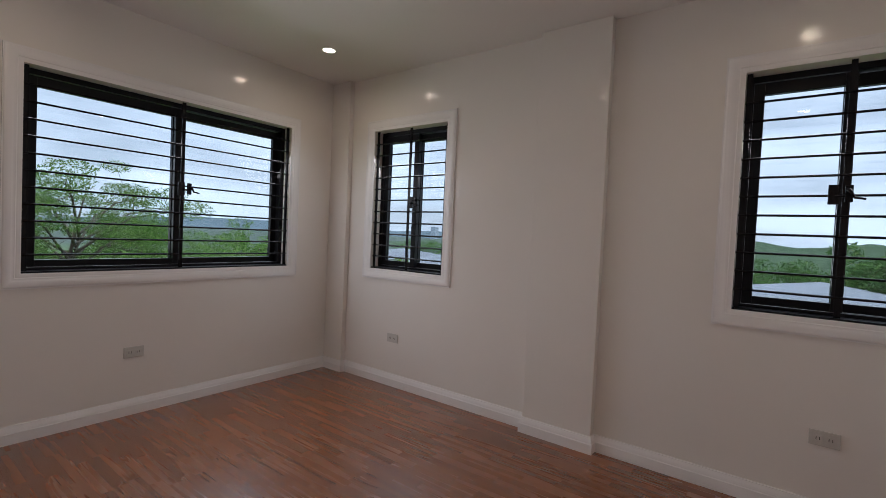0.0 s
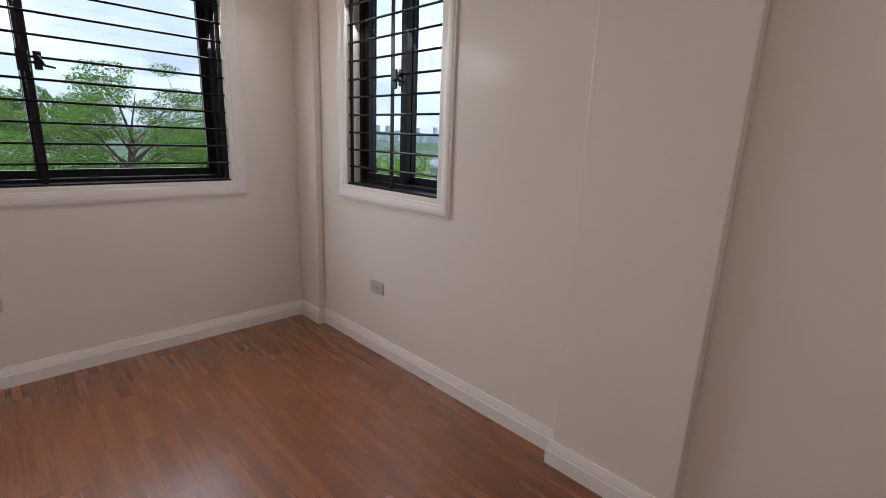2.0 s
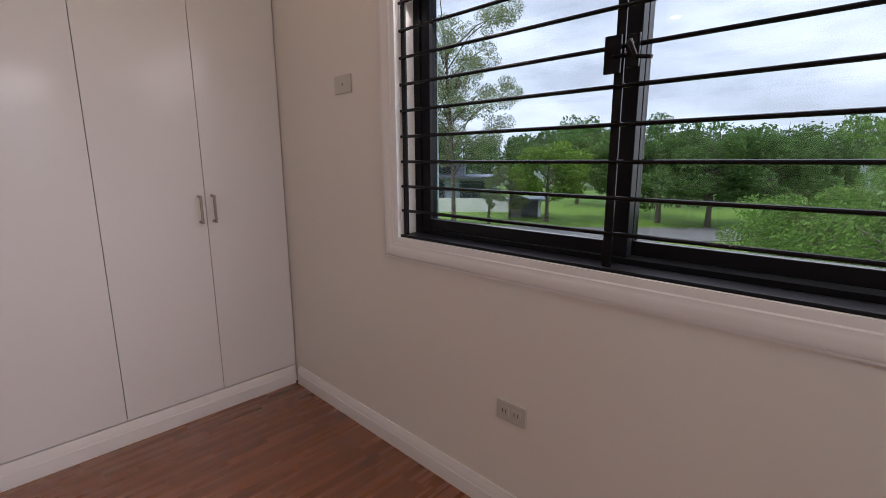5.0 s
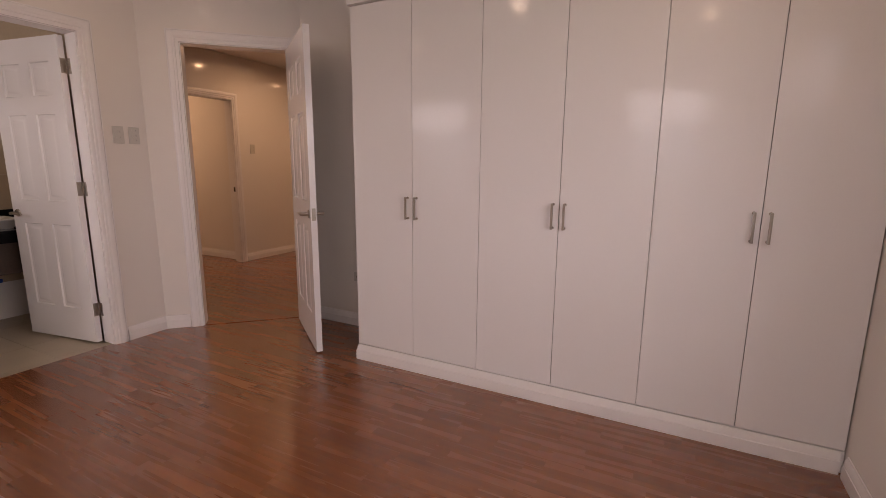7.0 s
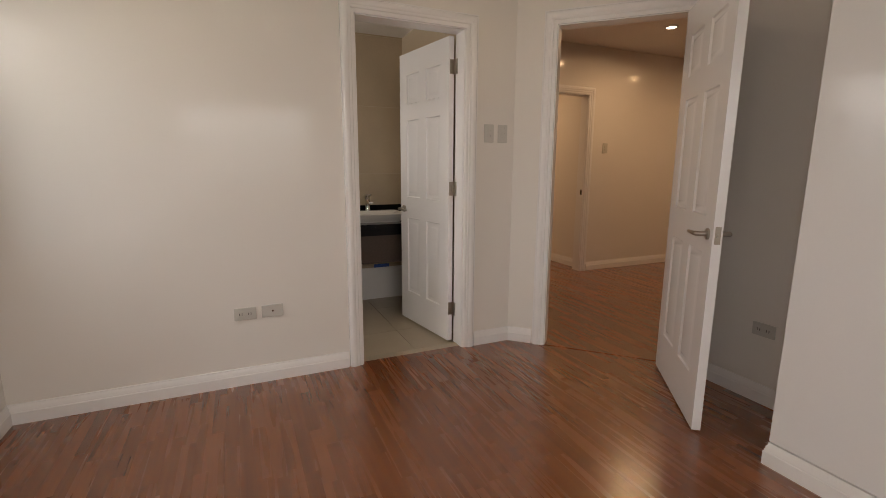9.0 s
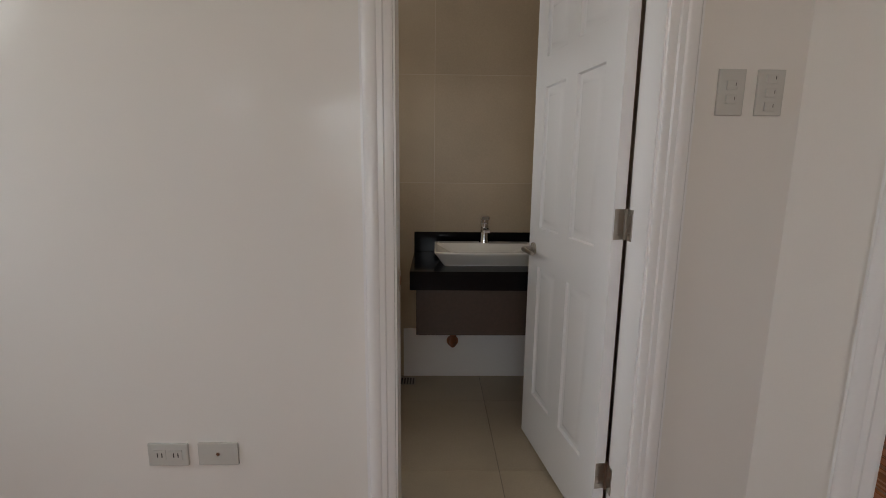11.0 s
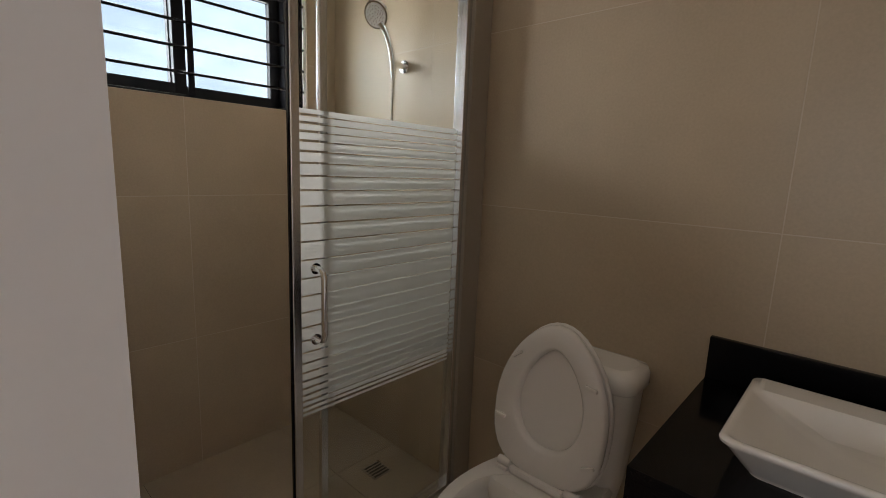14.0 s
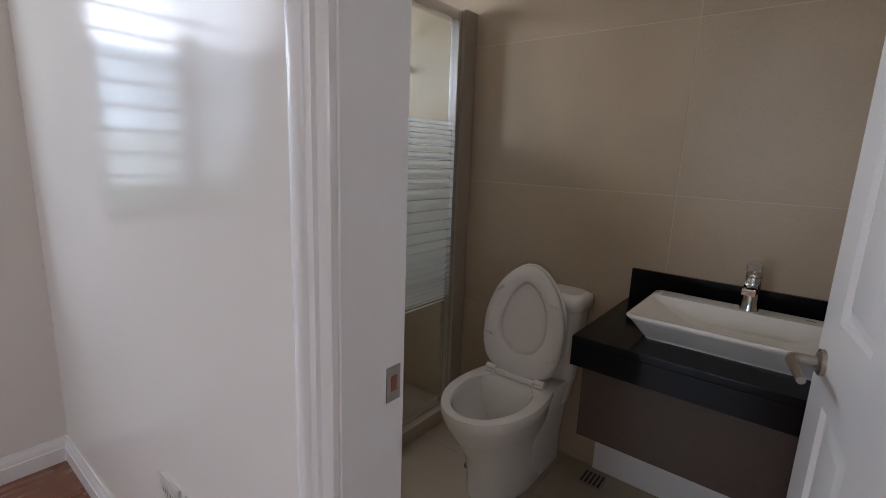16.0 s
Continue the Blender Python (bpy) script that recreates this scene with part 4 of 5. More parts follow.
# shower
GX = 2.165
def shower():
    s = thing("shower_screen", "sliding clear glass shower screen with frosted stripes and chrome rails", "shower screen", pose(0, 0, 0))
    top = 1.918
    yn = SOUTH - INN - 0.013
    part("post", cube(GX - 0.035, BATH_S + 0.014, 0.062, GX + 0.035, -5.587, top + 0.008, 0.003), BRONZE, s, "taupe post between screen and wall")
    part("channel", cube(GX - 0.022, -5.586, 0.064, GX + 0.022, -5.562, top, 0.002), ALU, s)
    part("wall_channel", cube(GX - 0.018, yn - 0.022, 0.064, GX + 0.018, yn - 0.001, top, 0.002), ALU, s)
    bm = cube(GX - 0.024, -5.561, top - 0.045, GX + 0.024, yn - 0.023, top, 0.006)
    part("top_rail", bm, ALU, s)
    bm = cube(GX - 0.022, -5.561, 0.0635, GX + 0.022, yn - 0.023, 0.082, 0.002)
    part("bottom_rail", bm, ALU, s)
    panes = ((GX + 0.009, -5.564, -5.022, "fixed_panel", 0.014), (GX - 0.013, -5.545, -4.926, "sliding_panel", 0.0))
    for x, y0, y1, nm, lift in panes:
        g = part(nm, cube(x - 0.003, y0, 0.084, x + 0.003, y1, top - 0.046), SHOWER_GLASS, s)
        g.visible_shadow = False
        bm = cube(x - 0.010, y1 - 0.012, 0.084, x + 0.006, y1 + 0.012, top - 0.046, 0.002)
        part("edge_profile", bm, ALU, g)
        if nm == "sliding_panel":
            part("gasket", cube(x - 0.004, y1 + 0.0122, 0.084, x + 0.004, y1 + 0.0155, top - 0.046), BAR, g, "black rubber seal")
        z, top_z = 0.612 + lift, 1.448
        while z < top_z - 0.008:
            # broad bands in the middle, thin ones towards both ends
            f = (z - 0.612) / 0.836
            pitch = 0.0150 + 0.0335 * max(0.0, math.sin(math.pi * min(1.0, f))) ** 1.4 + 0.003 * f
            gap = 0.0046 + 0.0030 * (2 * f - 1) ** 2
            part("frosted_stripe", cube(x - 0.0036, y0 + 0.006, z, x - 0.0032, y1 - 0.005, z + pitch - gap), FROST, g)
            z += pitch
    bm = bmesh.new()
    hx, hy = GX - 0.016, -4.982
    tube(bm, [(hx, hy, 1.032), (hx - 0.030, hy, 1.032), (hx - 0.042, hy, 1.024), (hx - 0.046, hy, 1.010), (hx - 0.046, hy, 0.854), (hx - 0.042, hy, 0.840), (hx - 0.030, hy, 0.832), (hx, hy, 0.832)], 0.009, 14)
    for z in (0.832, 1.032):
        tube(bm, [(hx - 0.001, hy, z), (hx - 0.007, hy, z)], 0.0155, 16)
    part("handle", bm, CHROME, s, "chrome bow handle")


shower()
solid("shower_kerb", cube(GX - 0.055, BATH_S + 0.013, -0.010, GX + 0.055, SOUTH - INN - 0.013, 0.062, 0.003), FLOOR_TILE, "low tiled kerb under the shower screen", "kerb", kind="structure")


def hand_shower():
    h = thing("hand_shower", "chrome hand shower on a wall holder with hose", "shower head", pose(2.575, BATH_S + 0.012, 1.725))
    part("holder", tube(bmesh.new(), [(0, 0, 0), (0, 0.010, 0), (0, 0.012, 0), (0, 0.055, 0.004), (0, 0.075, 0.006)], [0.026, 0.026, 0.012, 0.012, 0.016], 16), CHROME, h)
    part("grip", tube(bmesh.new(), [(0.0, 0.066, -0.06), (0.0, 0.070, 0.0), (0.003, 0.078, 0.055), (0.010, 0.096, 0.112), (0.020, 0.118, 0.150)], [0.010, 0.013, 0.014, 0.013, 0.018], 14), CHROME, h)
    d = Vector((-0.25, 0.80, -0.45)).normalized()
    c = Vector((0.028, 0.132, 0.178))
    head = part("head", tube(bmesh.new(), [tuple(c - d * 0.030), tuple(c - d * 0.012), tuple(c + d * 0.004), tuple(c + d * 0.012)], [0.018, 0.046, 0.056, 0.052], 28), CHROME, h)
    part("spray_face", tube(bmesh.new(), [tuple(c + d * 0.0122), tuple(c + d * 0.0155)], [0.046, 0.043], 28), PLATE, head)
    e1 = d.orthogonal().normalized()
    e2 = d.cross(e1)
    for r, n in ((0.012, 6), (0.024, 11), (0.035, 16)):
        for k in range(n):
            a = 2 * math.pi * k / n
            p = c + d * 0.0155 + (e1 * math.cos(a) + e2 * math.sin(a)) * r
            part("nozzle", tube(bmesh.new(), [tuple(p), tuple(p + d * 0.002)], 0.0022, 6), SLOT, head)
    pts = [(0.0, 0.066, -0.06 - 0.04 * k) for k in range(22)]
    for k in range(1, 13):
        a = math.pi * k / 12
        pts.append((0.045 - 0.045 * math.cos(a), 0.066 - 0.030 * k / 12, -0.90 - 0.06 * math.sin(a)))
    pts.append((0.09, 0.034, -0.80))
    part("hose", tube(bmesh.new(), pts, 0.007, 10), CHROME, h)


hand_shower()


def drain(x, y, z):
    d = thing("floor_drain", "square steel floor drain grate set in the tiles", "drain", pose(x, y, z), group="floor drains")
    part("frame", cube(-0.048, -0.048, -0.004, 0.048, 0.048, 0.002, 0.001), STEEL, d)
    for k in range(5):
        x0 = -0.040 + k * 0.0175
        part("slot", cube(x0, -0.04, 0.0021, x0 + 0.009, 0.04, 0.0028), SLOT, d)


drain(1.372, -5.60, -0.008)
drain(2.50, -5.50, -0.008)


# ---- outside ----
GROUND = -3.35


def foliage_material(name, dark, light):
    m = bpy.data.materials.new(name)
    m.use_nodes = True
    nt = m.node_tree
    b = nt.nodes["Principled BSDF"]
    geo = nt.nodes.new("ShaderNodeNewGeometry")
    ramp = nt.nodes.new("ShaderNodeValToRGB")
    ramp.color_ramp.elements[0].color, ramp.color_ramp.elements[1].color = (*dark, 1), (*light, 1)
    nt.links.new(geo.outputs["Random Per Island"], ramp.inputs["Fac"])
    nt.links.new(ramp.outputs["Color"], b.inputs["Base Color"])
    b.inputs["Roughness"].default_value = 0.6
    b.inputs["Specular IOR Level"].default_value = 0.2
    thin = nt.nodes.new("ShaderNodeBsdfTranslucent")
    nt.links.new(ramp.outputs["Color"], thin.inputs["Color"])
    mx = nt.nodes.new("ShaderNodeMixShader")
    mx.inputs["Fac"].default_value = 0.48
    nt.links.new(b.outputs["BSDF"], mx.inputs[1])
    nt.links.new(thin.outputs["BSDF"], mx.inputs[2])
    nt.links.new(mx.outputs["Shader"], nt.nodes["Material Output"].inputs["Surface"])
    return m


LEAF_DARK = foliage_material("dark_leaves", (0.06, 0.13, 0.04), (0.20, 0.34, 0.10))
LEAF_FRESH = foliage_material("fresh_leaves", (0.12, 0.24, 0.03), (0.34, 0.50, 0.10))
LEAF_MID = foliage_material("mid_leaves", (0.09, 0.18, 0.04), (0.28, 0.44, 0.11))
LEAF_EUC = foliage_material("pale_leaves", (0.16, 0.22, 0.09), (0.40, 0.46, 0.24))
BARK = material("bark", (0.11, 0.085, 0.065), 0.85, grain=0.4, grain_scale=12, bump=0.6, blotch=0.3)
GRASS = material("lawn", (0.16, 0.30, 0.035), 0.9, grain=0.35, grain_scale=3.0, bump=0.6, blotch=0.35)


def far_haze(m, colour):
    """Lawn near the house; distance haze is put into its colour farther out."""
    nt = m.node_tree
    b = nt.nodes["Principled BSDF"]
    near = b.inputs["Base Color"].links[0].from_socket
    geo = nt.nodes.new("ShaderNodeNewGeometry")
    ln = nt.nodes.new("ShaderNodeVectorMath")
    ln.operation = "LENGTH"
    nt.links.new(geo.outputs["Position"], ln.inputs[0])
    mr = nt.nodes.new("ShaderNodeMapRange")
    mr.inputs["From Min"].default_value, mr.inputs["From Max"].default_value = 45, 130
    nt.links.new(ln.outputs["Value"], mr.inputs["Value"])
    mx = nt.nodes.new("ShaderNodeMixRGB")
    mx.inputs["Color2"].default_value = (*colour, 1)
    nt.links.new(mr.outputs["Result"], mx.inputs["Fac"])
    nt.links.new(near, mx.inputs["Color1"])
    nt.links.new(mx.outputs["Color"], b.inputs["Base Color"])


far_haze(GRASS, (0.10, 0.14, 0.10))
ASPHALT = material("road_concrete", (0.22, 0.215, 0.205), 0.85, grain=0.2, grain_scale=5, bump=0.3, blotch=0.2)
STUCCO = material("grey_stucco", (0.30, 0.34, 0.42), 0.8, grain=0.08, grain_scale=8, blotch=0.1)
STUCCO_DARK = material("dark_grey_stucco", (0.09, 0.10, 0.12), 0.7, grain=0.1, grain_scale=8, blotch=0.1)
WHITE_ROOF = material("pale_metal_roof", (0.30, 0.32, 0.35), 0.5, grain=0.05, grain_scale=6, blotch=0.1)
HOUSE_GLASS = material("dark_house_glass", (0.02, 0.03, 0.04), 0.08, grain=0.1, blotch=0.1)
# the blue of distance haze is mixed straight into the hills' base colour
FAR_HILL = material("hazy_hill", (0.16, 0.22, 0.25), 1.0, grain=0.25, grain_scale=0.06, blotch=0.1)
NEAR_HILL = material("wooded_slope", (0.10, 0.155, 0.085), 1.0, grain=0.5, grain_scale=0.25, blotch=0.1)
# skyline haze is painted in as this pale tone; the street lamp shares it
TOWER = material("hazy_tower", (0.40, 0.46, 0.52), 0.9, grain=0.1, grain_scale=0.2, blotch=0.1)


def leaves(centres, radii, count, size, rng, flat=0.6):
    """Small bent leaf clumps scattered through a set of balls of foliage."""
    c = np.array(centres)
    r = np.array(radii)
    pick = rng.choice(len(c), count, p=r ** 2 / (r ** 2).sum())
    d = rng.normal(size=(count, 3))
    d /= np.linalg.norm(d, axis=1)[:, None]
    p = c[pick] + d * (r[pick] * rng.uniform(0.35, 1.05, count) ** 0.6)[:, None] * np.array([1, 1, flat])
    a = rng.normal(size=(count, 3))
    a /= np.linalg.norm(a, axis=1)[:, None]
    b = np.cross(a, rng.normal(size=(count, 3)))
    b /= np.linalg.norm(b, axis=1)[:, None]
    s = (size * rng.uniform(0.5, 1.3, count))[:, None]
    n = np.cross(a, b)
    quad = np.stack([p - a * s, p + b * s * 0.45 + n * s * 0.15, p + a * s, p - b * s * 0.45 + n * s * 0.15], 1).reshape(-1, 3)
    faces = [(4 * i, 4 * i + 1, 4 * i + 2, 4 * i + 3) for i in range(count)]
    return quad, faces


def tree(name, x, y, height, spread, crown_from, mat, seed, label, count=5000, size=0.16, flat=0.7, trunk=0.16, limbs=9, balls=26, puff=1.0):
    rng = np.random.default_rng(seed)
    t = thing(name, label, "tree", pose(x, y, ground_z(x, y) - 0.05))
    bm = bmesh.new()
    lean = rng.normal(0, 0.04, 2) * height
    stem = [(lean[0] * f * f, lean[1] * f * f, height * 0.92 * f) for f in (0, 0.15, 0.3, 0.5, 0.75, 1.0)]
    tube(bm, stem, [trunk * k for k in (1.25, 1.0, 0.85, 0.62, 0.38, 0.1)], 10)
    centres, radii = [], []
    for k in range(limbs):
        f = crown_from + (0.95 - crown_from) * (k + 0.5) / limbs * 0.85
        a = 2.4 * k + rng.uniform(-0.5, 0.5)
        reach = spread * (0.55 + 0.45 * rng.random()) * (1.15 - 0.6 * abs(f - crown_from - 0.25))
        base = Vector((lean[0] * f * f, lean[1] * f * f, height * 0.92 * f * 0.85))
        tip = base + Vector((math.cos(a) * reach, math.sin(a) * reach, height * 0.10 + 0.25 * reach))
        mid = base.lerp(tip, 0.5) + Vector((0, 0, 0.12 * reach))
        tube(bm, [base, mid, tip], [trunk * 0.42, trunk * 0.26, trunk * 0.07], 7)
        for j in range(3):
            q = mid.lerp(tip, 0.35 * j + 0.1)
            side = q + Vector(rng.normal(0, 0.28, 3)) * reach * 0.6
            tube(bm, [q, side], [trunk * 0.16, trunk * 0.04], 5)
            centres.append(tuple(side))
            radii.append(spread * rng.uniform(0.18, 0.34))
        centres.append(tuple(tip))
        radii.append(spread * rng.uniform(0.22, 0.38))
    for k in range(max(0, balls - len(centres))):
        a, rr = rng.uniform(0, 6.28), spread * math.sqrt(rng.random()) * 0.75
        centres.append((math.cos(a) * rr, math.sin(a) * rr, height * rng.uniform(crown_from + 0.12, 0.97)))
        radii.append(spread * rng.uniform(0.2, 0.34))
    part("trunk", bm, BARK, t)
    radii = [r * puff for r in radii]
    quad, faces = leaves(centres, radii, count, size, rng, flat)
    me = bpy.data.meshes.new("crown")
    me.from_pydata(quad.tolist(), [], faces)
    me.materials.append(mat)
    ob = new("crown", me)
    ob.parent = t
    return t


def ground_z(x, y):
    d = math.hypot(x - 1.3, y + 2)
    east = max(0.0, (x - 1.3) / d) if d else 0.0
    return GROUND + (-0.030 * d * east if d < 400 else -12 * east)


def spot(az, dist, ex=2.29, ey=-1.03):
    return ex + dist * math.sin(radians(az)), ey + dist * math.cos(radians(az))


def ground_mesh():
    bm = bmesh.new()
    n = 40
    rows = []
    dists = [0, 5, 10, 16, 22, 30, 40, 55, 75, 110, 170, 300, 600, 1200, 2500]
    for d in dists:
        ring_v = []
        for k in range(n):
            a = 2 * math.pi * k / n
            x, y = 1.3 + d * math.sin(a), -2 + d * math.cos(a)
            east = max(0.0, math.sin(a))
            drop = -0.030 * d * east if d < 400 else -12 * east
            ring_v.append(bm.verts.new((x, y, GROUND + drop)))
        rows.append(ring_v)
    for a, b in zip(rows, rows[1:]):
        for k in range(n):
            bm.faces.new((a[k], a[(k + 1) % n], b[(k + 1) % n], b[k]))
    bmesh.ops.remove_doubles(bm, verts=bm.verts[:], dist=0.001)
    return bm


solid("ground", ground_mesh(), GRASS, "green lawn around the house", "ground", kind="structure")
bm = bmesh.new()
rx0, ry0 = spot(-60, 34)
rx1, ry1 = spot(-30, 29.5)
rx2, ry2 = spot(-12, 33)
bm2 = sweep([(rx0, ry0), (rx1, ry1), (rx2, ry2), spot(8, 42)], [(-2.6, GROUND + 0.01), (-2.6, GROUND + 0.05), (2.6, GROUND + 0.05), (2.6, GROUND + 0.01)])
bm.free()
solid("road", bm2, ASPHALT, "pale grey concrete street past the lawn", "road", kind="structure")

tree("acacia_tree", 4.75, 15.6, 6.3, 3.5, 0.50, LEAF_MID, 3, "spreading feathery light green tree near the window", 34000, 0.042, 0.42, 0.11, 17, 66, 0.62)
for k, (az, dist, h, w) in enumerate(((33, 21, 4.7, 3.0), (10, 17, 4.0, 3.0), (24, 19, 3.7, 3.2), (2, 20, 4.0, 2.6), (17, 24, 4.4, 3.0), (29, 30, 4.6, 3.4))):
    tree("acacia_tree", *spot(az, dist, 0.3, -3.4), h, w, 0.25, LEAF_MID, 40 + k, "low bushy green tree beyond the house", 15000, 0.062, 0.6, 0.10, 12, 44, 0.8)
tree("eucalyptus_tree", *spot(-43.0, 30), 17.0, 4.6, 0.26, LEAF_EUC, 5, "tall pale eucalyptus with loose drooping foliage", 46000, 0.062, 0.8, 0.13, 26, 60, 0.55)
tree("eucalyptus_tree", *spot(-47.5, 34), 13.5, 3.2, 0.26, LEAF_EUC, 6, "pale eucalyptus behind the street lamp", 18000, 0.08, 0.8, 0.12, 18, 44, 0.6)
tree("street_tree", *spot(-31.5, 35), 6.7, 2.8, 0.25, LEAF_FRESH, 7, "round bright green street tree", 12000, 0.13, 0.8, 0.14, 12, 44, 0.85)
tree("street_tree", *spot(-36, 36), 4.4, 1.7, 0.2, LEAF_EUC, 17, "small street tree by the white fence", 6000, 0.10, 0.8, 0.10, 10, 30, 0.8)
tree("bare_stump_tree", *spot(-38.6, 33.5), 3.0, 0.7, 0.4, LEAF_EUC, 27, "small leaning tree beside the street", 1500, 0.07, 0.8, 0.12, 6, 8)
for k, (az, dist, h, w) in enumerate(((-23.5, 40, 7.3, 3.0), (-19, 37, 7.3, 3.2), (-14, 36, 6.9, 3.2), (-9, 38, 6.9, 3.2), (-5.5, 46, 6.3, 3.0), (-28, 50, 7.8, 4.0), (-17, 50, 8.0, 3.6))):
    tree("broadleaf_tree", *spot(az, dist), h, w, 0.22, LEAF_DARK, 50 + k, "dark green broadleaf tree across the lawn", 13000, 0.14, 0.85, 0.18, 12, 56, 0.9)
for k in range(13):
    tree("far_tree", *spot(-64 + 5.6 * k, 78 + 9 * (k % 3)), 8.5 + 1.2 * (k % 4), 6.0, 0.12, LEAF_DARK, 120 + k, "far dark tree behind the houses", 5000, 0.32, 0.8, 0.25, 9, 40)

# trees and roofs seen through the east windows
for k, (az, dist, h, w, mat) in enumerate(((97, 24, 5.9, 2.4, LEAF_DARK), (102, 28, 6.4, 3.0, LEAF_DARK), (89.5, 24, 3.4, 1.9, LEAF_FRESH), (86, 36, 4.4, 3.2, LEAF_DARK), (91, 46, 5.2, 3.6, LEAF_DARK), (57, 60, 5.0, 4.0, LEAF_MID), (62, 55, 4.6, 4.0, LEAF_DARK), (50, 70, 5.4, 4.5, LEAF_DARK), (44, 30, 3.3, 3.0, LEAF_FRESH), (39, 34, 3.6, 3.2, LEAF_FRESH), (70, 48, 5.0, 4.0, LEAF_DARK))):
    tree("hedgerow_tree", *spot(az, dist, 0.3, -3.4), h, w, 0.12, mat, 80 + k, "leafy tree on the slope below the house", 9000, 0.11, 0.8, 0.14, 10, 44, 0.9)


def street_lamp():
    x, y = spot(-45.2, 23.5)
    s = thing("street_lamp", "pale grey metal street lamp with a short arm", "street lamp", pose(x, y, GROUND))
    part("pole", tube(bmesh.new(), [(0, 0, 0), (0, 0, 0.4), (0, 0, 10.2)], [0.19, 0.15, 0.09], 14), TOWER, s)
    part("arm", tube(bmesh.new(), [(0, 0, 10.0), (-0.6, 0.1, 10.3), (-1.3, 0.2, 10.4)], 0.06, 8), TOWER, s)
    part("lamp_head", cube(-2.0, 0.05, 10.32, -1.2, 0.35, 10.46, 0.04), TOWER, s)


street_lamp()


def grey_house():
    x, y = spot(-44.5, 50)
    h = thing("modern_house", "two-storey grey house with a dark flat roof", "house", pose(x, y, GROUND, 0, 0, 40))
    part("wall", cube(-7, 0, 0, 6, 9, 2.8), STUCCO, h)
    part("upper_wall", cube(-6, 0.8, 2.8, 2.5, 8, 4.2), STUCCO, h)
    part("roof", cube(-6.8, -0.4, 4.2, 3.3, 8.8, 4.45, 0.03), STUCCO_DARK, h)
    part("canopy", cube(-7.4, -1.2, 2.65, 6.4, 0.6, 2.85, 0.03), STUCCO_DARK, h)
    for x0, x1, z0, z1, y0 in ((-5.2, -3.4, 3.05, 4.0, 0.78), (-2.2, 1.6, 3.05, 4.0, 0.78), (-5.8, -3.0, 0.4, 2.5, -0.02), (-1.6, 0.4, 0.3, 2.5, -0.02), (2.0, 5.0, 0.5, 2.4, -0.02)):
        w = part("window", cube(x0, y0 - 0.06, z0, x1, y0, z1), STUCCO_DARK, h)
        part("pane", cube(x0 + 0.08, y0 - 0.08, z0 + 0.08, x1 - 0.08, y0 - 0.062, z1 - 0.08), HOUSE_GLASS, w)
    fx, fy = spot(-42, 41)
    solid("garden_wall", cube(-9, 0, 0, 5.5, 0.2, 1.25, 0.02), REVEAL, "low white garden wall along the street", "wall", m=pose(fx, fy, GROUND, 0, 0, 38))


grey_house()


def gate_shelter():
    x, y = spot(-34.0, 37.5)
    g = thing("gate_shelter", "small grey stone gate shelter with a flat slab roof", "gate", pose(x, y, GROUND, 0, 0, 34))
    part("stone_pillar", cube(-1.30, 0, 0, -0.35, 0.9, 1.35, 0.02), STONE, g, "rough stone-clad pillar")
    part("side_wall", cube(0.95, 0, 0, 1.20, 2.4, 1.35, 0.02), REVEAL, g)
    part("back_wall", cube(-0.35, 2.2, 0, 0.95, 2.4, 1.35), STUCCO_DARK, g)
    part("slab_roof", cube(-1.6, -0.35, 1.35, 1.5, 2.6, 1.53, 0.02), STUCCO, g)
    part("gate_leaf", cube(-0.33, 0.25, 0.05, 0.93, 0.31, 1.25, 0.01), STUCCO_DARK, g)


STONE = material("rough_stone", (0.24, 0.22, 0.20), 0.9, grain=0.45, grain_scale=5, bump=0.5, blotch=0.3)
gate_shelter()


def low_house(az, dist, turn, label):
    x, y = spot(az, dist, 0.3, -3.4)
    zg = ground_z(x, y) - 0.1
    h = thing("neighbour_house", label, "house", pose(x, y, zg, 0, 0, turn))
    part("wall", cube(-5, -4, 0, 5, 4, 3.3), STUCCO, h)
    bm = bmesh.new()
    loft(bm, [[(-5.5, -4.5, 3.3), (5.5, -4.5, 3.3), (5.5, 4.5, 3.3), (-5.5, 4.5, 3.3)], [(-5.5, -4.5, 3.42), (5.5, -4.5, 3.42), (5.5, 4.5, 3.42), (-5.5, 4.5, 3.42)], [(-4.0, -0.1, 4.1), (4.0, -0.1, 4.1), (4.0, 0.1, 4.1), (-4.0, 0.1, 4.1)]])
    part("roof", bm, WHITE_ROOF, h)
    for x0 in (-3.6, -0.8, 2.0):
        part("window", cube(x0, -4.04, 1.4, x0 + 1.5, -3.99, 2.7), HOUSE_GLASS, h)
    for y0 in (-2.5, 0.6):
        part("window", cube(-5.04, y0, 1.4, -4.99, y0 + 1.5, 2.7), HOUSE_GLASS, h)


low_house(96, 19, 12, "low neighbour house with a pale metal roof")
low_house(56, 34, 30, "low neighbour house with a pale metal roof")
low_house(49, 46, 50, "low neighbour house with a pale metal roof")


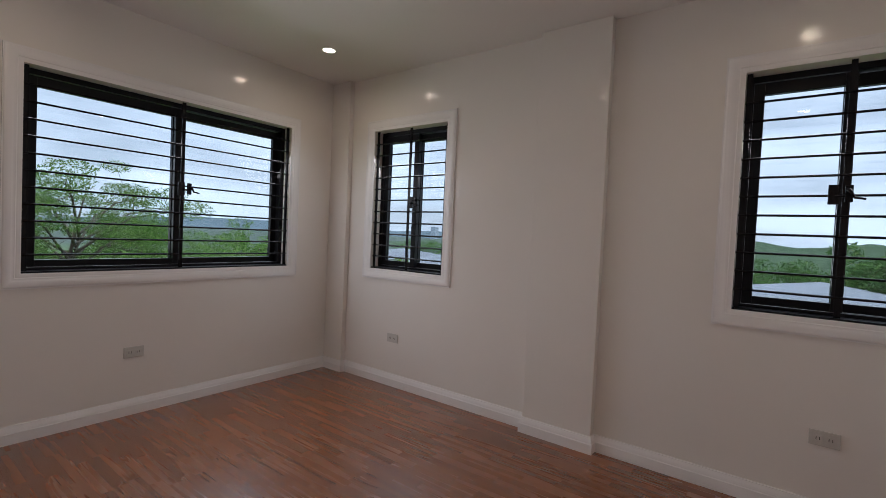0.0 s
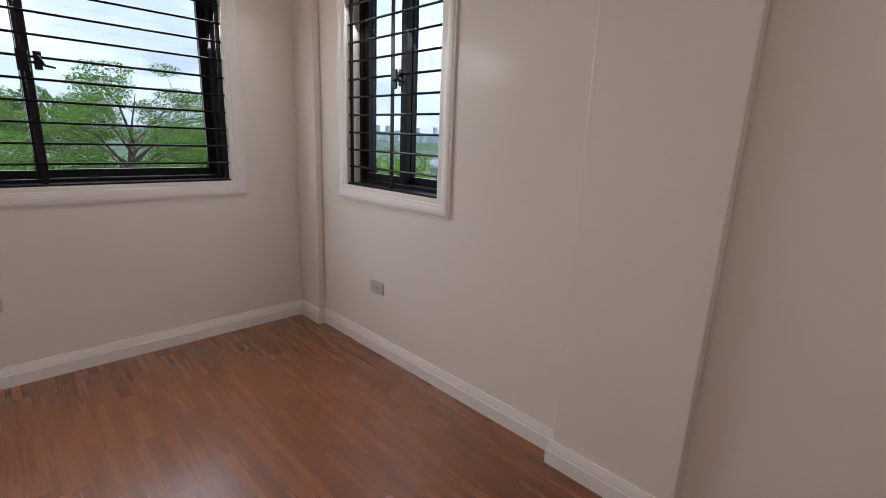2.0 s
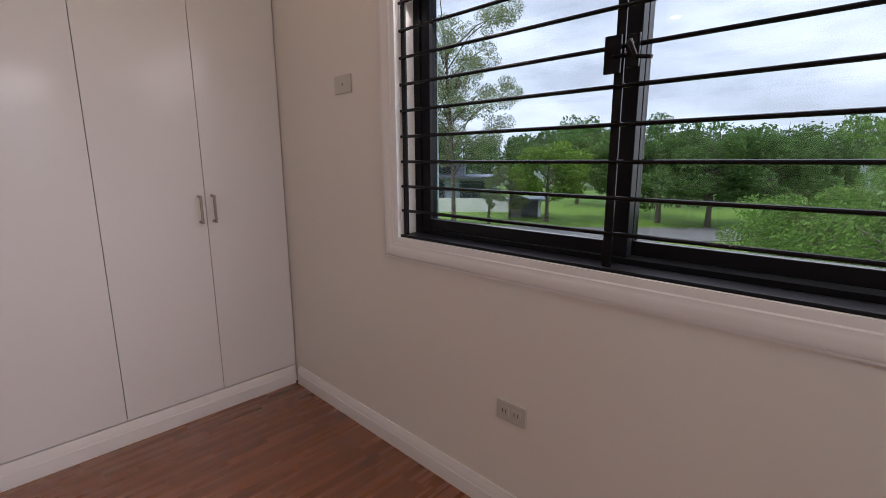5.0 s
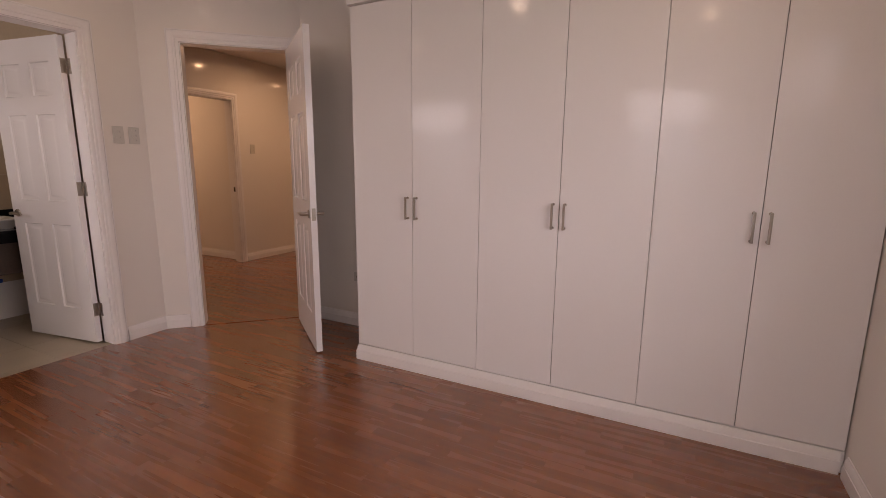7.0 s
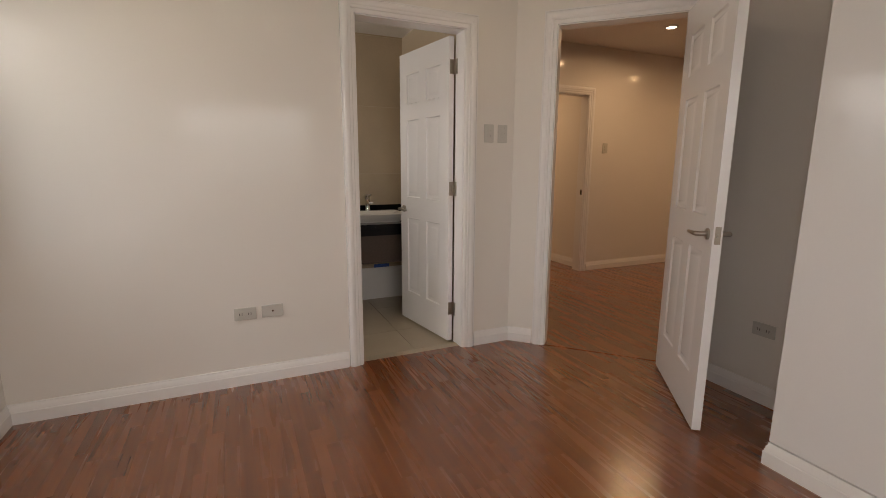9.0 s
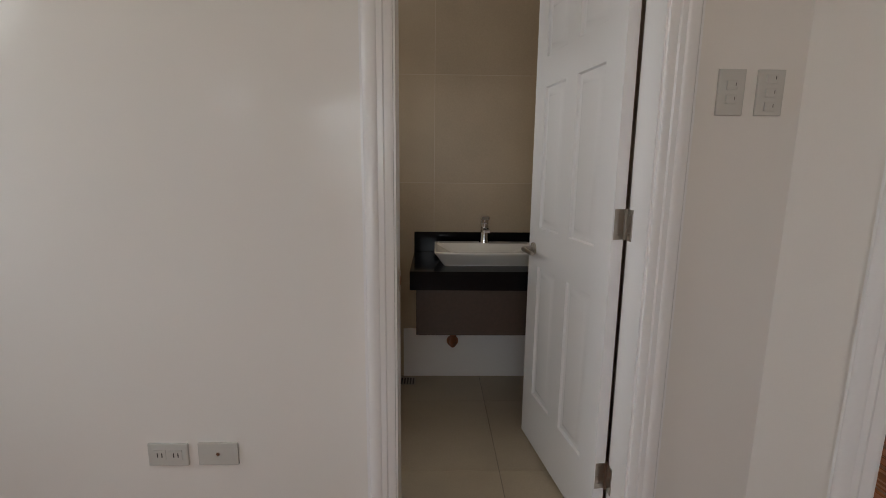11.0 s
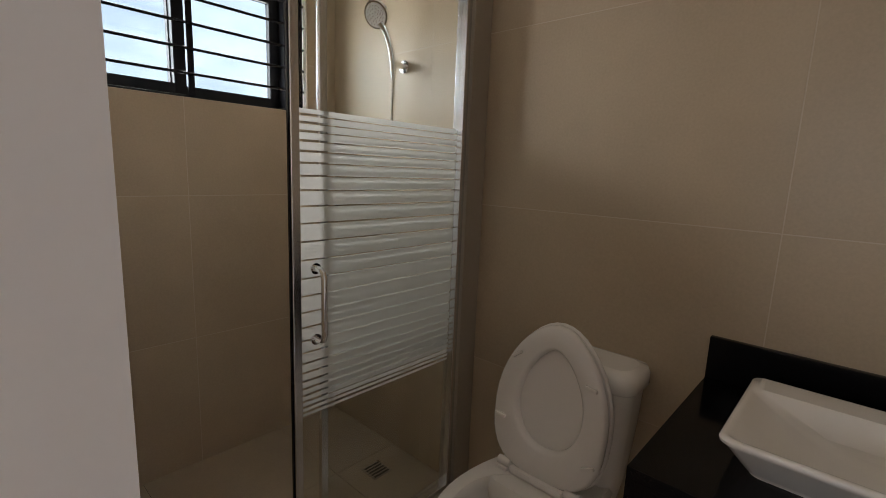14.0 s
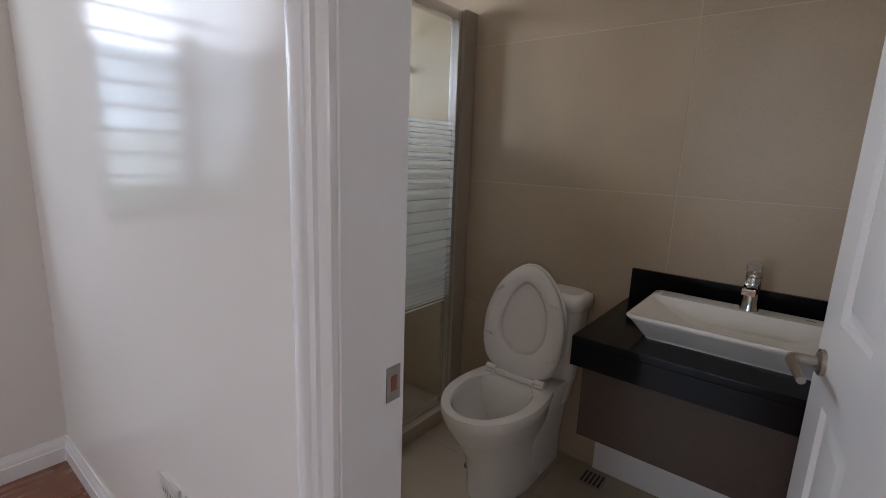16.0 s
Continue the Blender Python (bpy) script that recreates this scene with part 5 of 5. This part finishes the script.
def ridge(name, dist, az0, az1, base, heights, mat, label, seed):
    rng = np.random.default_rng(seed)
    bm = bmesh.new()
    n = 90
    low, high = [], []
    h = 0.5
    for k in range(n + 1):
        a = radians(az0 + (az1 - az0) * k / n)
        h = 0.5 + 0.5 * math.sin(k * 0.13 + seed) * 0.7 + 0.3 * math.sin(k * 0.41 + seed * 2) + 0.05 * rng.normal()
        low.append(bm.verts.new((dist * math.sin(a), dist * math.cos(a), base)))
        top = 1.27 + heights[0] + (heights[1] - heights[0]) * min(1, max(0, h))
        high.append(bm.verts.new((dist * 1.12 * math.sin(a), dist * 1.12 * math.cos(a), top)))
    for k in range(n):
        bm.faces.new((low[k], low[k + 1], high[k + 1], high[k]))
    solid(name, bm, mat, label, "backdrop", kind="structure")


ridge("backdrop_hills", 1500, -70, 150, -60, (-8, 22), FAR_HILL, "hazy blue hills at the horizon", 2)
ridge("backdrop_slope", 260, 62, 140, -24, (0, 8), NEAR_HILL, "green wooded slope in the distance", 5)
ridge("backdrop_plain", 420, 20, 75, -30, (-12, -5), NEAR_HILL, "wooded plain in the distance", 9)
rng_t = np.random.default_rng(12)
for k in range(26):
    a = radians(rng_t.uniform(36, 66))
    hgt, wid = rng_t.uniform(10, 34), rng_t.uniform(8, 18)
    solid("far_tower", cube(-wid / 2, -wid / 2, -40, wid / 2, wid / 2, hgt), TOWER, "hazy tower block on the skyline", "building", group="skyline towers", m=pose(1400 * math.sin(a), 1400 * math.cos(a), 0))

# ---- pieces: tiles and boards ----


def tile_grid(parent_name, m, width, z0, z1, tile_w, tile_h, offset, mat, skip=(), stagger=True, gap=0.0028, label=""):
    """Tiles as single pieces on a wall: local x along it, room towards -y. skip: openings to leave out."""
    holder = tagged(new(parent_name), label, "tiling", kind="structure")
    holder.matrix_world = m
    bed = wall_mesh(width, z1, 0.0105, skip, z0)
    bed.transform(Matrix.Translation((0, -0.0115, 0)))
    part("grout_bed", bed, GROUT, holder)
    shared = {}
    zs = [z0]
    while zs[-1] < z1 - 0.01:
        zs.append(min(z1, zs[-1] + tile_h))
    for r, (a, b) in enumerate(zip(zs, zs[1:])):
        start = offset + (tile_w / 2 if stagger and r % 2 else 0)
        us = [u for u in [start + tile_w * k for k in range(-4, 12)] if 0.02 < u < width - 0.02]
        us = [0, *us, width]
        for u0, u1 in zip(us, us[1:]):
            cells = [(u0, u1, a, b)]
            for s0, s1, t0, t1 in skip:
                out = []
                for c0, c1, d0, d1 in cells:
                    if s1 <= c0 or s0 >= c1 or t1 <= d0 or t0 >= d1:
                        out.append((c0, c1, d0, d1))
                        continue
                    if s0 > c0:
                        out.append((c0, s0, d0, d1))
                    if s1 < c1:
                        out.append((s1, c1, d0, d1))
                    m0, m1 = max(c0, s0), min(c1, s1)
                    if t0 > d0:
                        out.append((m0, m1, d0, t0))
                    if t1 < d1:
                        out.append((m0, m1, t1, d1))
                cells = out
            for c0, c1, d0, d1 in cells:
                w, h = round(c1 - c0 - gap, 4), round(d1 - d0 - gap, 4)
                if w < 0.01 or h < 0.01:
                    continue
                if (w, h) not in shared:
                    shared[w, h] = finish(cube(-w / 2, -0.012, -h / 2, w / 2, -0.001, h / 2, 0.0003), "tile", mat, 35)
                ob = new("tile", shared[w, h])
                ob.parent = holder
                ob.location = ((c0 + c1) / 2, 0, (d0 + d1) / 2)
    return holder


tile_grid("bath_tiles_south", along(EAST, BATH_S, 0, BATH_S), EAST - BATH_W_X, -0.013, BATH_CEIL, 1.2, 0.6, EAST - 2.418, TILE, stagger=False, label="large taupe stone-look wall tiles")
tile_grid("bath_tiles_east", along(EAST, SOUTH - INN, EAST, -9), -BATH_S + SOUTH - INN, -0.034, BATH_CEIL, 1.2, 0.6, 0.63, TILE, [(BW[0] + SOUTH - INN, BW[1] + SOUTH - INN, BW[2], BW[3])], False, label="large taupe stone-look wall tiles")
tile_grid("bath_tiles_north", along(BATH_W_X, SOUTH - INN, EAST, SOUTH - INN), EAST - BATH_W_X, -0.01, BATH_CEIL, 1.2, 0.6, 0.9, TILE, [(BD[0] - 0.004 - BATH_W_X, BD[1] + 0.004 - BATH_W_X, -0.1, BD[3] + 0.004)], label="large taupe stone-look wall tiles")
tile_grid("bath_tiles_west", along(BATH_W_X, BATH_S, BATH_W_X, 0), SOUTH - INN - BATH_S, -0.01, BATH_CEIL, 1.2, 0.6, 0.5, TILE, label="large taupe stone-look wall tiles")

floor_b = tagged(new("floor_bath"), "beige porcelain bathroom floor tiles", "floor", kind="structure")
tx = [BATH_W_X, 0.93, 1.53, 2.11, 2.60, EAST]
ty = [BATH_S, -5.36, -4.76, SOUTH - INN]
for a, b in zip(tx, tx[1:]):
    for c, d in zip(ty, ty[1:]):
        ob = new("tile", finish(cube(a + 0.001, c + 0.001, -0.0115, b - 0.001, d - 0.001, -0.008, 0.0008), "tile", FLOOR_TILE, 35))
        ob.parent = floor_b
ob = new("tile", finish(cube(BD[0], SOUTH - INN + 0.001, -0.0115, BD[1], SOUTH - 0.03, -0.008, 0.0008), "tile", FLOOR_TILE, 35))
ob.parent = floor_b

floor_r = tagged(new("floor"), "glossy red-brown laminate board floor", "floor", kind="structure")
BW_, BL_ = 0.121, 1.215
board_mesh = {}


def board(x, y, length, width=BW_):
    key = (round(length, 3), round(width, 3))
    if key not in board_mesh:
        board_mesh[key] = finish(cube(-width / 2 + 0.00015, -length / 2 + 0.00015, -0.0115, width / 2 - 0.00015, length / 2 - 0.00015, 0.0), "board", WOOD, 35)
    ob = new("board", board_mesh[key])
    ob.parent = floor_r
    ob.location = (x, y, 0)


rng_b = np.random.default_rng(21)


def floor_runs(x0, x1, y0, y1):
    x = x0
    while x < x1 - 0.01:
        w = min(BW_, x1 - x)
        y = y0
        length = BL_ * rng_b.choice([0.25, 0.4, 0.55, 0.7, 0.85, 1.0])
        while y < y1 - 0.01:
            length = min(length, y1 - y)
            board(x + w / 2, y + length / 2, length, w)
            y += length
            length = BL_
        x += BW_


floor_runs(WEST, EAST, SOUTH - 0.028, NORTH)
floor_runs(-4.5, WEST, -7.8, -2.3)
floor_runs(WEST, BATH_W_X - INN, -7.8, SOUTH - 0.028)
